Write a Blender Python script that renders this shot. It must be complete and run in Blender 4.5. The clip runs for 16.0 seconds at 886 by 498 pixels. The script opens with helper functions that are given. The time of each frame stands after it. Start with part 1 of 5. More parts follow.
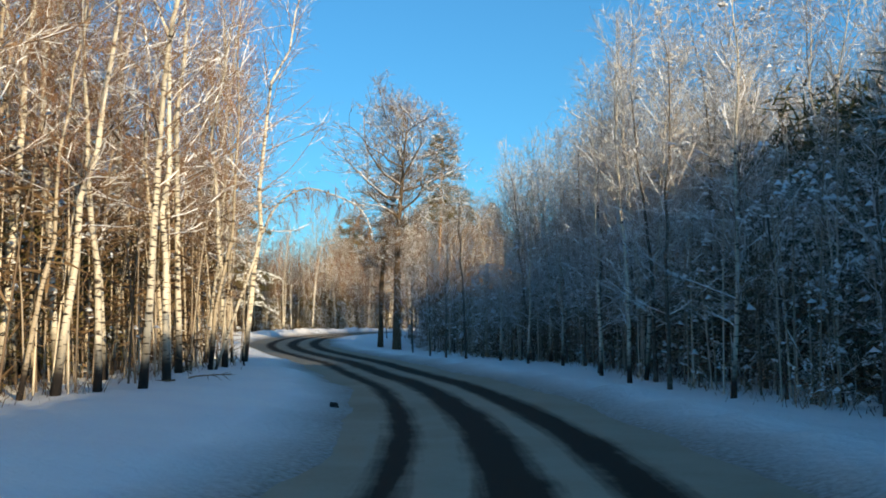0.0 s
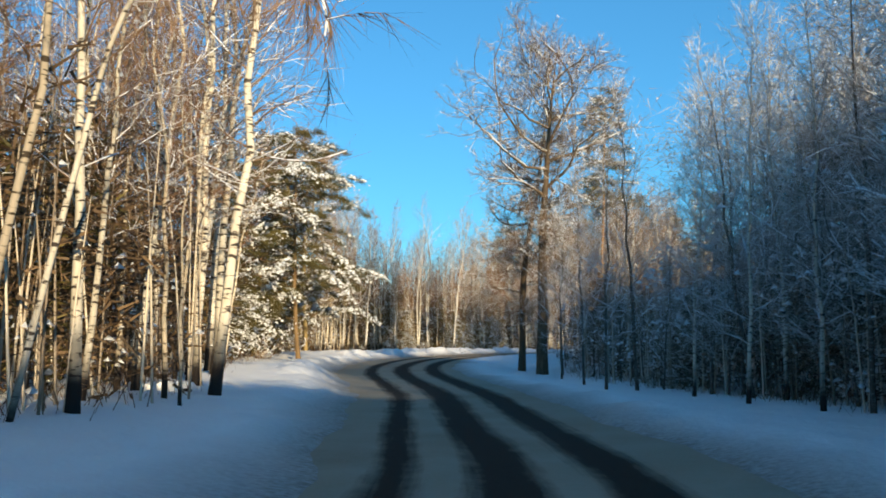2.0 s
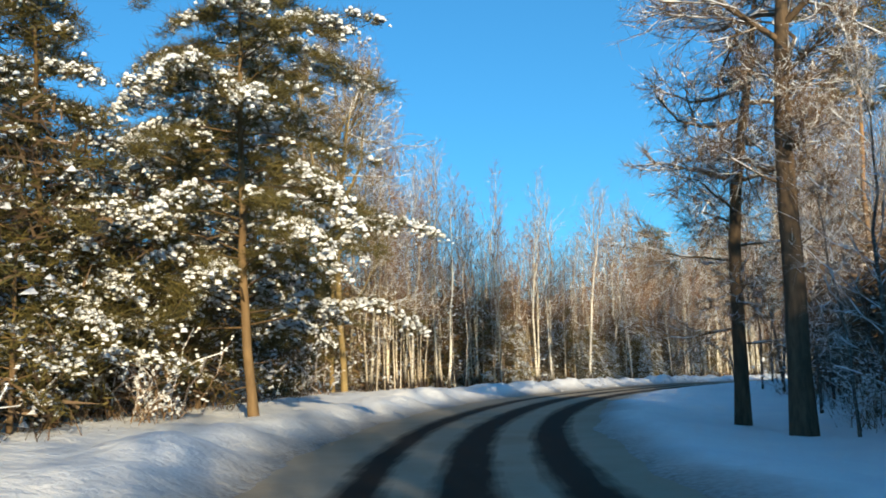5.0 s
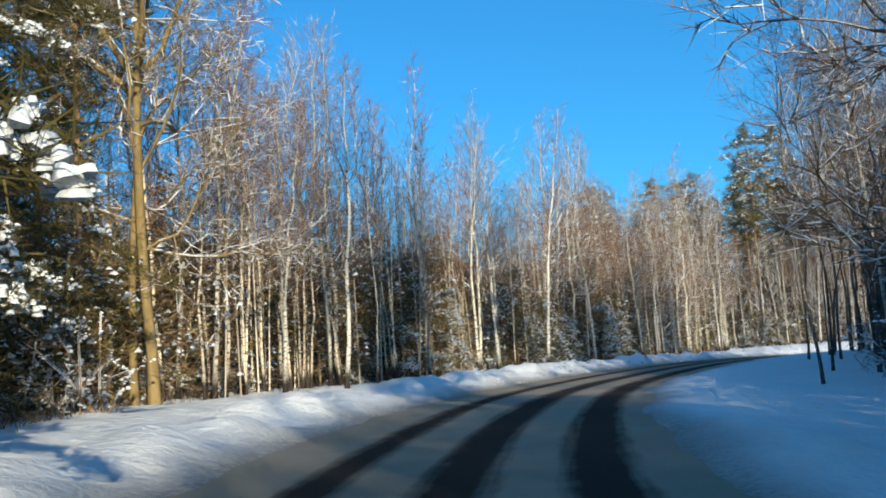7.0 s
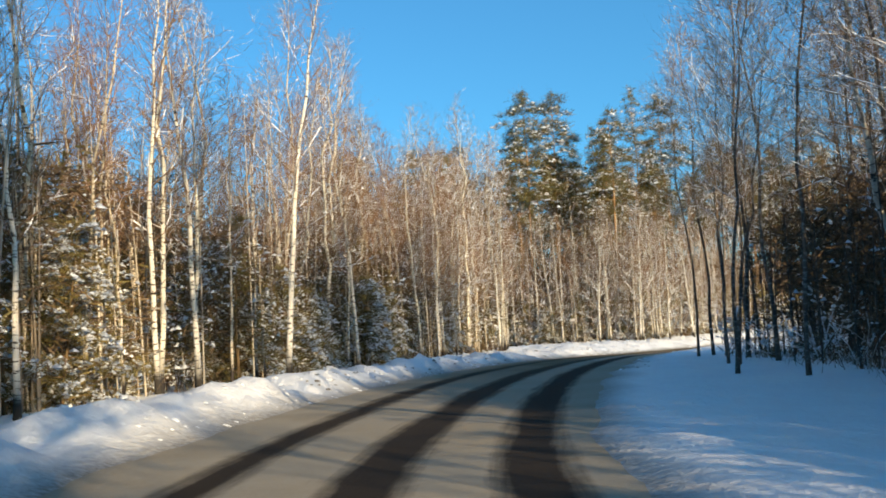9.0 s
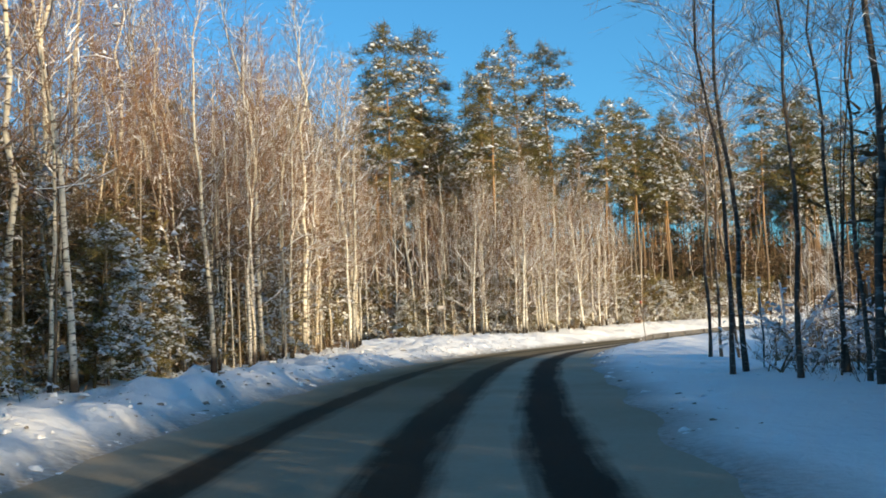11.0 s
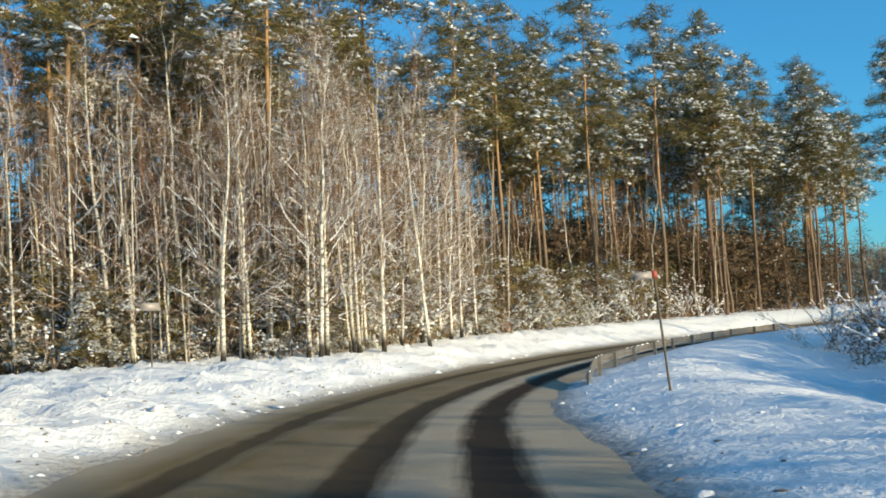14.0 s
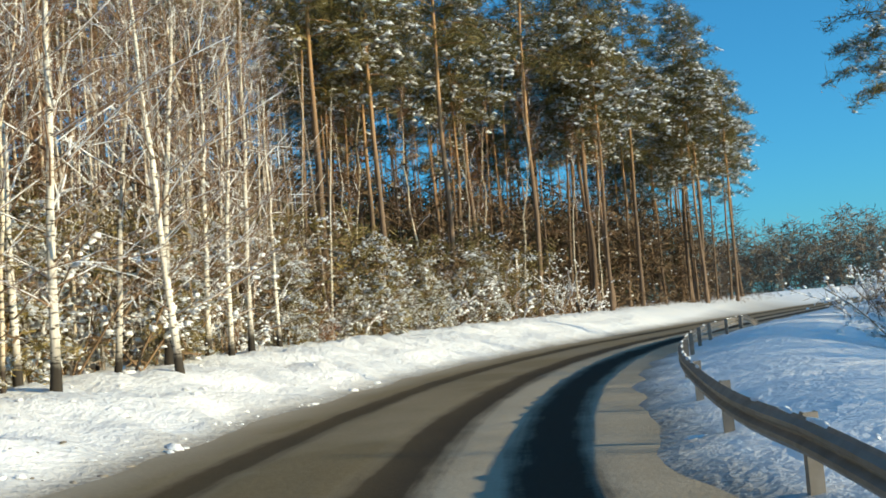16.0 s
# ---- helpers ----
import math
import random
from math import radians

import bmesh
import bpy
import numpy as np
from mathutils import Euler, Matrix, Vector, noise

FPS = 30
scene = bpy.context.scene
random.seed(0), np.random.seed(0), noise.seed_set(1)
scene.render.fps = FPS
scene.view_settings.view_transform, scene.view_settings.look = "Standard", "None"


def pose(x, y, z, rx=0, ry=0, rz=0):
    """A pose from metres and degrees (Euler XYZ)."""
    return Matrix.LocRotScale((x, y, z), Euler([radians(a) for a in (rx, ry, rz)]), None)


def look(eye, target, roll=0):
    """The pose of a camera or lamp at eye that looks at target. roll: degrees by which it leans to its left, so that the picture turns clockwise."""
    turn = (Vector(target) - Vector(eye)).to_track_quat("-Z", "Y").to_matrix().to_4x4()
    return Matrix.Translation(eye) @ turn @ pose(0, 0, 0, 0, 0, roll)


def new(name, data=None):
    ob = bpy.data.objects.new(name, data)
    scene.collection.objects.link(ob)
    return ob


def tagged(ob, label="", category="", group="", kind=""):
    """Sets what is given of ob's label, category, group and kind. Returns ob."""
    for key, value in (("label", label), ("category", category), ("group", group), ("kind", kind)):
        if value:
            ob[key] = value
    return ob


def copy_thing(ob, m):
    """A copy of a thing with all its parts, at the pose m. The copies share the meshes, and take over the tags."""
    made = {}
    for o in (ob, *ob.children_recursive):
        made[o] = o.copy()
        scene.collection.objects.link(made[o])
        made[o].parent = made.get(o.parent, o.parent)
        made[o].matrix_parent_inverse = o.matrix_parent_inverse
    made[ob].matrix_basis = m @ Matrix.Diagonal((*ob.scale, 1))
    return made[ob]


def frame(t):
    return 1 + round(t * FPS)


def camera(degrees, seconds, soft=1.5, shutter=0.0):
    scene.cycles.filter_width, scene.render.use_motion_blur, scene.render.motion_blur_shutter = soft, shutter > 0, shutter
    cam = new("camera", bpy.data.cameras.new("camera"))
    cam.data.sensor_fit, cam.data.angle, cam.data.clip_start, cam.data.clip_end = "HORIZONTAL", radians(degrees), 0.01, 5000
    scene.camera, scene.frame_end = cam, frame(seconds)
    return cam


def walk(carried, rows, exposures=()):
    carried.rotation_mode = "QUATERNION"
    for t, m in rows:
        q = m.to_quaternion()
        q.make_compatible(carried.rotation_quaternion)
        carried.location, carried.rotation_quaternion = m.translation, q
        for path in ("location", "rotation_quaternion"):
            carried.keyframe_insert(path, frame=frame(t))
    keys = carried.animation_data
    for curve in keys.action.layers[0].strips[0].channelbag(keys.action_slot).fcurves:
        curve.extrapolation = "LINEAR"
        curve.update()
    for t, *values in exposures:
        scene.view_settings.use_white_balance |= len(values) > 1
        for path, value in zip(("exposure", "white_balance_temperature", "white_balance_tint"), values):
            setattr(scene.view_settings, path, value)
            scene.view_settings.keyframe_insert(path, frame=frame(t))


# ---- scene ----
cam = camera(49.0, 16.0, soft=1.8)
# seconds, eye x, y, z, yaw to the left, pitch up, lean to the right
ROWS = [
    (0.0, 0.00, 0.00, 1.70, -1.13, 4.29, 0.42),
    (0.5, 0.57, 4.41, 1.53, 1.51, 4.05, 0.28),
    (1.0, 1.03, 9.52, 1.37, 4.42, 4.48, 0.35),
    (1.5, 1.30, 15.17, 1.24, 6.84, 5.08, 0.25),
    (2.0, 1.08, 21.18, 1.19, 9.01, 5.68, 0.02),
    (2.5, 0.68, 27.31, 1.17, 11.16, 6.25, 0.16),
    (3.0, 0.00, 33.25, 1.17, 13.12, 6.68, 0.32),
    (3.2, -0.40, 35.46, 1.17, 13.80, 6.78, 0.67),
    (3.5, -1.02, 38.62, 1.17, 14.00, 6.93, 1.04),
    (4.0, -1.96, 43.61, 1.19, 13.83, 7.16, 1.39),
    (4.5, -2.90, 48.38, 1.21, 14.69, 7.39, 1.59),
    (5.0, -3.93, 53.08, 1.24, 16.44, 7.64, 1.85),
    (5.3, -4.63, 55.94, 1.26, 16.97, 7.82, 2.13),
    (5.5, -5.12, 57.90, 1.27, 16.66, 7.94, 2.39),
    (6.0, -6.33, 62.98, 1.30, 15.73, 8.32, 2.92),
    (6.5, -7.56, 67.91, 1.36, 14.32, 8.07, 3.45),
    (7.0, -8.83, 72.96, 1.43, 11.78, 6.56, 3.83),
    (7.5, -9.84, 78.32, 1.51, 8.15, 5.17, 3.82),
    (8.0, -10.62, 83.92, 1.60, 4.05, 5.06, 3.42),
    (8.5, -11.06, 89.70, 1.69, 0.15, 5.24, 3.57),
    (9.0, -11.33, 95.37, 1.77, -3.43, 5.25, 3.09),
    (9.5, -11.31, 100.79, 1.82, -6.67, 5.04, 2.06),
    (10.0, -11.00, 105.90, 1.86, -9.42, 4.81, 1.81),
    (10.2, -10.71, 107.96, 1.88, -10.34, 4.66, 2.04),
    (10.5, -10.17, 111.18, 1.90, -11.19, 4.44, 2.29),
    (11.0, -9.13, 116.86, 1.94, -12.35, 4.15, 2.47),
    (11.5, -7.78, 122.80, 1.98, -14.07, 3.98, 2.47),
    (12.0, -6.10, 128.90, 2.00, -16.17, 3.97, 2.41),
    (12.3, -4.97, 132.61, 2.00, -17.28, 4.06, 2.40),
    (12.5, -4.18, 135.10, 1.99, -17.85, 4.16, 2.42),
    (13.0, -2.11, 141.43, 1.95, -19.33, 4.41, 2.77),
    (13.5, 0.05, 147.98, 1.88, -21.58, 4.33, 3.01),
    (14.0, 2.64, 154.71, 1.77, -23.91, 4.17, 3.14),
    (14.5, 5.30, 161.18, 1.65, -26.42, 4.01, 3.46),
    (15.0, 7.94, 167.13, 1.53, -29.01, 3.85, 3.96),
    (15.5, 10.66, 172.84, 1.40, -32.24, 3.84, 4.39),
    (16.0, 13.72, 178.04, 1.26, -35.69, 4.02, 4.58),
]


def aim(x, y, z, yaw, pitch, lean):
    return pose(x, y, z, 0, 0, yaw) @ pose(0, 0, 0, 90 + pitch) @ pose(0, 0, 0, 0, 0, -lean)


walk(cam, [(r[0], aim(*r[1:])) for r in ROWS], exposures=[(0.0, 0.38, 7450, 9), (1.0, 0.46, 7450, 9), (2.0, 0.38, 7400, 8), (3.2, 0.3, 7450, 8), (5.5, 0.36, 6750, 5), (6.5, 0.25, 6300, 4), (7.5, 0.2, 6050, 4), (8.0, 0.27, 6450, 6), (8.5, 0.36, 7350, 8), (10.2, 0.46, 7600, 9), (12.5, 0.46, 7400, 6), (16.0, 0.31, 6800, 0)])

# ---- sky and sun ----
SUN_AZ, SUN_EL = radians(150), radians(14.2)  # azimuth clockwise from +y
world = bpy.data.worlds.new("winter_sky")
scene.world = world
world.use_nodes = True
wn = world.node_tree
sky = wn.nodes.new("ShaderNodeTexSky")
sky.sky_type, sky.sun_disc = "NISHITA", False
sky.sun_elevation, sky.sun_rotation = SUN_EL, SUN_AZ
sky.air_density, sky.dust_density, sky.ozone_density = 1.0, 0.5, 6.0
back = wn.nodes["Background"]
back.inputs["Strength"].default_value = 0.145
clear = wn.nodes.new("ShaderNodeMix")  # the deep blue of a clear frosty day
clear.data_type, clear.blend_type = "RGBA", "MULTIPLY"
clear.inputs["Factor"].default_value = 1.0
clear.inputs["B"].default_value = (0.55, 1.09, 1.15, 1)
wn.links.new(sky.outputs[0], clear.inputs["A"])
even = wn.nodes.new("ShaderNodeMix")  # thin frost haze evens the blue out
even.data_type = "RGBA"
even.inputs["Factor"].default_value = 0.2
even.inputs["B"].default_value = (0.3, 2.1, 4.7, 1)
wn.links.new(clear.outputs["Result"], even.inputs["A"])
wn.links.new(even.outputs["Result"], back.inputs["Color"])
sun = new("sun", bpy.data.lights.new("sun", "SUN"))
sun.data.energy, sun.data.angle, sun.data.color = 5.5, radians(0.6), (1.0, 0.83, 0.58)
to_sun = Vector((math.sin(SUN_AZ) * math.cos(SUN_EL), math.cos(SUN_AZ) * math.cos(SUN_EL), math.sin(SUN_EL)))
sun.matrix_world = look(to_sun * 400, (0, 0, 0))

# ---- materials ----


def material(name, rough=0.8, spec=0.3):
    m = bpy.data.materials.new(name)
    m.use_nodes = True
    nt = m.node_tree
    b = nt.nodes["Principled BSDF"]
    b.inputs["Roughness"].default_value = rough
    b.inputs["Specular IOR Level"].default_value = spec
    return m, nt, b


def node(nt, kind, **values):
    n = nt.nodes.new(kind)
    for key, value in values.items():
        n.inputs[key.replace("_", " ")].default_value = value
    return n


def noise_of(nt, scale, detail=4.0, rough=0.55, stretch=(1, 1, 1)):
    tc = nt.nodes.new("ShaderNodeTexCoord")
    mp = node(nt, "ShaderNodeMapping", Scale=stretch)
    nt.links.new(tc.outputs["Object"], mp.inputs["Vector"])
    n = node(nt, "ShaderNodeTexNoise", Scale=scale, Detail=detail, Roughness=rough)
    nt.links.new(mp.outputs[0], n.inputs["Vector"])
    return n.outputs["Fac"]


def ramp(nt, fac, stops):
    r = nt.nodes.new("ShaderNodeValToRGB")
    e = r.color_ramp.elements
    while len(e) < len(stops):
        e.new(0.5)
    for el, (p, c) in zip(e, stops):
        el.position, el.color = p, (*c, 1)
    nt.links.new(fac, r.inputs[0])
    return r.outputs[0]


def mix(nt, fac, a, b, blend="MIX"):
    n = nt.nodes.new("ShaderNodeMix")
    n.data_type, n.blend_type = "RGBA", blend
    for sock, v in ((n.inputs["Factor"], fac), (n.inputs["A"], a), (n.inputs["B"], b)):
        if isinstance(v, bpy.types.NodeSocket):
            nt.links.new(v, sock)
        elif isinstance(v, tuple):
            sock.default_value = (*v, 1)
        else:
            sock.default_value = v
    return n.outputs["Result"]


def math_of(nt, op, a, b=0.0):
    n = nt.nodes.new("ShaderNodeMath")
    n.operation = op
    for sock, v in zip(n.inputs, (a, b)):
        if isinstance(v, bpy.types.NodeSocket):
            nt.links.new(v, sock)
        else:
            sock.default_value = v
    return n.outputs[0]


def relief(nt, b, fac, strength, distance):
    n = node(nt, "ShaderNodeBump", Strength=strength, Distance=distance)
    nt.links.new(fac, n.inputs["Height"])
    nt.links.new(n.outputs[0], b.inputs["Normal"])


def attr(nt, name):
    n = nt.nodes.new("ShaderNodeAttribute")
    n.attribute_name = name
    return n.outputs["Fac"]


def vary(nt, colour, low, high):
    """Each thing a little lighter or darker than the next."""
    info = nt.nodes.new("ShaderNodeObjectInfo")
    m = nt.nodes.new("ShaderNodeMapRange")
    nt.links.new(info.outputs["Random"], m.inputs[0])
    m.inputs[3].default_value, m.inputs[4].default_value = low, high
    v = nt.nodes.new("ShaderNodeVectorMath")
    v.operation = "SCALE"
    nt.links.new(colour, v.inputs[0])
    nt.links.new(m.outputs[0], v.inputs["Scale"])
    return v.outputs[0]


def snow_material(name, dirty=False):
    m, nt, b = material(name, 0.65, 0.25)
    big = noise_of(nt, 0.35, 3)
    fine = noise_of(nt, 9.0, 5)
    c = ramp(nt, big, [(0.3, (0.80, 0.83, 0.87)), (0.7, (0.88, 0.89, 0.90))])
    if dirty:
        d = math_of(nt, "MULTIPLY", attr(nt, "dirt"), math_of(nt, "ADD", math_of(nt, "MULTIPLY", fine, 0.9), 0.45))
        nt.links.new(d, nt.nodes.new("ShaderNodeClamp").inputs[0])
        cl = nt.nodes[-1].outputs[0]
        c = mix(nt, cl, c, (0.205, 0.185, 0.155))
        litter = ramp(nt, noise_of(nt, 5.5, 6, 0.7), [(0.68, (0, 0, 0)), (0.74, (1, 1, 1))])
        lit = math_of(nt, "MULTIPLY", litter, attr(nt, "litter"))
        c = mix(nt, lit, c, (0.14, 0.10, 0.065))
    nt.links.new(c, b.inputs["Base Color"])
    h = math_of(nt, "ADD", math_of(nt, "MULTIPLY", noise_of(nt, 1.6, 5, 0.6), 1.0), math_of(nt, "MULTIPLY", fine, 0.25))
    relief(nt, b, math_of(nt, "ADD", h, math_of(nt, "MULTIPLY", noise_of(nt, 4.2, 4, 0.6), 0.45)), 0.7, 0.14)
    return m


SNOW = snow_material("snow")
GROUND_SNOW = snow_material("ground_snow", True)


def road_material():
    m, nt, b = material("rutted_winter_road", 0.8, 0.3)
    wob = noise_of(nt, 0.9, 5, 0.6)
    fine = noise_of(nt, 14, 5, 0.65)
    patch = noise_of(nt, 0.22, 4)
    pack = ramp(nt, patch, [(0.3, (0.235, 0.190, 0.130)), (0.5, (0.335, 0.288, 0.220)), (0.72, (0.270, 0.218, 0.148))])
    pack = mix(nt, math_of(nt, "MULTIPLY", fine, 0.7), pack, (0.43, 0.378, 0.302))
    tar = mix(nt, fine, (0.019, 0.014, 0.010), (0.047, 0.036, 0.027))
    k = math_of(nt, "ADD", attr(nt, "rut"), math_of(nt, "MULTIPLY", math_of(nt, "SUBTRACT", wob, 0.5), 0.55))
    k = math_of(nt, "ADD", k, math_of(nt, "MULTIPLY", math_of(nt, "SUBTRACT", fine, 0.5), 0.35))
    lie = nt.nodes.new("ShaderNodeCombineXYZ")  # streaks along the way the wheels run
    nt.links.new(attr(nt, "across"), lie.inputs[0])
    nt.links.new(attr(nt, "ahead"), lie.inputs[1])
    streak = node(nt, "ShaderNodeTexNoise", Scale=1.0, Detail=4.0, Roughness=0.6)
    nt.links.new(lie.outputs[0], streak.inputs["Vector"])
    k = math_of(nt, "ADD", k, math_of(nt, "MULTIPLY", math_of(nt, "SUBTRACT", streak.outputs["Fac"], 0.5), 0.75))
    wet = ramp(nt, k, [(0.20, (0, 0, 0)), (0.45, (0.5, 0.5, 0.5)), (0.78, (1, 1, 1))])
    c = mix(nt, wet, pack, tar)
    brown = math_of(nt, "MULTIPLY", attr(nt, "brown"), ramp(nt, patch, [(0.30, (0.55, 0.55, 0.55)), (0.55, (1, 1, 1))]))
    brown = math_of(nt, "MULTIPLY", brown, math_of(nt, "SUBTRACT", 1.0, math_of(nt, "MULTIPLY", wet, 0.6)))
    c = mix(nt, brown, c, mix(nt, fine, (0.085, 0.063, 0.029), (0.185, 0.142, 0.078)))
    nt.links.new(c, b.inputs["Base Color"])
    b.inputs["Roughness"].default_value = 0.92
    b.inputs["Specular IOR Level"].default_value = 0.12
    relief(nt, b, math_of(nt, "ADD", fine, wob), 0.35, 0.03)
    return m


ROAD = road_material()


def bark_material(name, low, high, mark=None, base=None, base_h=2.0, rough=0.9, upper=None, upper_z=(8, 14), spread=(0.75, 1.15)):
    m, nt, b = material(name, rough, 0.15)
    grain = noise_of(nt, 6.0, 5, 0.6, (1, 1, 0.25))
    c = ramp(nt, grain, [(0.3, low), (0.7, high)])
    z = nt.nodes.new("ShaderNodeTexCoord")
    sp = nt.nodes.new("ShaderNodeSeparateXYZ")
    nt.links.new(z.outputs["Object"], sp.inputs[0])
    if upper:
        up = nt.nodes.new("ShaderNodeMapRange")
        nt.links.new(sp.outputs["Z"], up.inputs[0])
        up.inputs[1].default_value, up.inputs[2].default_value = upper_z
        c = mix(nt, up.outputs[0], c, upper)
    if mark:
        dash = ramp(nt, noise_of(nt, 3.0, 3, 0.5, (1.2, 1.2, 5.0)), [(0.56, (0, 0, 0)), (0.62, (1, 1, 1))])
        c = mix(nt, dash, c, mark)
    if base:
        lift = math_of(nt, "ADD", sp.outputs["Z"], math_of(nt, "MULTIPLY", noise_of(nt, 2.0, 4, 0.6), -0.9))
        low_part = ramp(nt, math_of(nt, "MULTIPLY", lift, 1.0 / base_h), [(0.0, (1, 1, 1)), (0.6, (0, 0, 0))])
        c = mix(nt, low_part, c, base)
    nt.links.new(vary(nt, c, *spread), b.inputs["Base Color"])
    relief(nt, b, grain, 0.5, 0.03)
    return m


BIRCH = bark_material("birch_bark", (0.47, 0.43, 0.35), (0.76, 0.71, 0.61), mark=(0.06, 0.05, 0.045), base=(0.035, 0.03, 0.028), base_h=1.6)
WHITE_BIRCH = bark_material("white_birch_bark", (0.54, 0.50, 0.43), (0.80, 0.76, 0.69), mark=(0.07, 0.06, 0.05), base=(0.04, 0.035, 0.03), base_h=1.3)
BIRCH_LIMB = bark_material("birch_limb_bark", (0.16, 0.11, 0.085), (0.34, 0.28, 0.23))
TWIG = bark_material("twig_bark", (0.17, 0.108, 0.064), (0.37, 0.25, 0.15))
CROWN_TWIG = bark_material("birch_twig_bark", (0.14, 0.088, 0.058), (0.31, 0.205, 0.132))
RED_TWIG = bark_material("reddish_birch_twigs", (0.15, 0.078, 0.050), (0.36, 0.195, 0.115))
POLE_BARK = bark_material("young_birch_bark", (0.52, 0.44, 0.33), (0.76, 0.67, 0.54), mark=(0.09, 0.07, 0.05), base=(0.05, 0.04, 0.035), base_h=0.9, spread=(0.55, 1.18))
# Lichen yellow, lightened because the sun on these trunks is put into the colour.
FORK_BARK = bark_material("sunlit_lichen_bark", (0.20, 0.145, 0.065), (0.38, 0.28, 0.13))
PINE_BARK = bark_material("pine_bark", (0.12, 0.085, 0.06), (0.21, 0.15, 0.11), upper=(0.38, 0.225, 0.115), upper_z=(7, 13))
YOUNG_PINE_BARK = bark_material("young_pine_bark", (0.13, 0.085, 0.045), (0.24, 0.16, 0.085))
OAK_BARK = bark_material("oak_bark", (0.075, 0.054, 0.038), (0.175, 0.122, 0.078))
ALDER_BARK = bark_material("alder_bark", (0.06, 0.05, 0.045), (0.15, 0.125, 0.10), mark=(0.25, 0.24, 0.22))


def needle_material(name, a, c):
    m, nt, b = material(name, 0.6, 0.3)
    isl = nt.nodes.new("ShaderNodeNewGeometry").outputs["Random Per Island"]
    col = ramp(nt, isl, [(0.0, a), (1.0, c)])
    nt.links.new(vary(nt, col, 0.75, 1.2), b.inputs["Base Color"])
    b.inputs["Subsurface Weight"].default_value = 0.0
    return m


NEEDLE = needle_material("pine_needles", (0.045, 0.044, 0.014), (0.155, 0.122, 0.036))
PINE_CROWN = needle_material("old_pine_needles", (0.06, 0.056, 0.018), (0.20, 0.158, 0.05))
SPRUCE_NEEDLE = needle_material("spruce_needles", (0.018, 0.028, 0.013), (0.05, 0.056, 0.022))
LEAF = needle_material("dry_leaves", (0.16, 0.06, 0.02), (0.30, 0.12, 0.04))
BRUSH = needle_material("dry_brush", (0.055, 0.035, 0.02), (0.21, 0.135, 0.073))
PALE_TWIG = needle_material("pale_winter_twigs", (0.18, 0.13, 0.09), (0.34, 0.255, 0.18))
SAPLING_BARK = needle_material("sapling_bark", (0.14, 0.10, 0.07), (0.70, 0.62, 0.50))
WHITE_SAPLING = needle_material("white_sapling_bark", (0.28, 0.22, 0.17), (0.82, 0.76, 0.66))
OLIVE_NEEDLE = needle_material("olive_needles", (0.11, 0.092, 0.03), (0.31, 0.24, 0.085))
FROST_TWIG = needle_material("frosted_twigs", (0.14, 0.115, 0.10), (0.62, 0.575, 0.53))


def plain_material(name, a, c, scale, rough, metal=0.0):
    m, nt, b = material(name, rough, 0.4)
    nt.links.new(ramp(nt, noise_of(nt, scale, 5, 0.6), [(0.3, a), (0.7, c)]), b.inputs["Base Color"])
    b.inputs["Metallic"].default_value = metal
    relief(nt, b, noise_of(nt, scale * 3, 4), 0.2, 0.01)
    return m


STEEL = plain_material("galvanised_steel", (0.20, 0.18, 0.155), (0.33, 0.305, 0.27), 3.0, 0.55, 0.6)
POST_WOOD = plain_material("weathered_post", (0.07, 0.06, 0.05), (0.16, 0.14, 0.12), 9.0, 0.85)
SIGN_GREY = plain_material("sign_back", (0.24, 0.22, 0.21), (0.34, 0.315, 0.30), 4.0, 0.5, 0.2)
SIGN_RED = plain_material("sign_red", (0.26, 0.045, 0.035), (0.36, 0.07, 0.05), 5.0, 0.5)
SIGN_WHITE = plain_material("sign_white", (0.72, 0.72, 0.70), (0.82, 0.82, 0.80), 4.0, 0.5)
DIRTY_SNOW = plain_material("dirty_snow", (0.13, 0.11, 0.085), (0.30, 0.27, 0.23), 6.0, 0.9)
RUBBER = plain_material("dark_scrap", (0.02, 0.02, 0.022), (0.06, 0.055, 0.05), 12.0, 0.8)

# ---- the road's axis and the lie of the land ----
AXIS = np.array([
    (-9.0, -70.0, 0.0), (-3.6, -28.0, 0.0), (0.0, 0.0, 0.0), (1.0, 9.5, -0.33), (1.1, 21.2, -0.51), (0.0, 33.2, -0.53), (-2.0, 43.6, -0.51),
    (-3.9, 53.1, -0.46), (-6.3, 63.0, -0.40), (-8.8, 73.0, -0.27), (-10.6, 83.9, -0.10), (-11.3, 95.4, 0.07), (-11.0, 105.9, 0.16),
    (-9.1, 116.9, 0.24), (-6.1, 128.9, 0.30), (-2.1, 141.4, 0.25), (2.6, 154.7, 0.07), (7.9, 167.1, -0.17), (13.7, 178.0, -0.40),
    (22.4, 189.0, -0.50), (32.4, 198.2, -0.50), (43.0, 205.4, -0.48), (53.5, 210.8, -0.45), (67.0, 217.0, -0.4), (90.0, 226.5, -0.3), (140.0, 245.0, 0.0)])
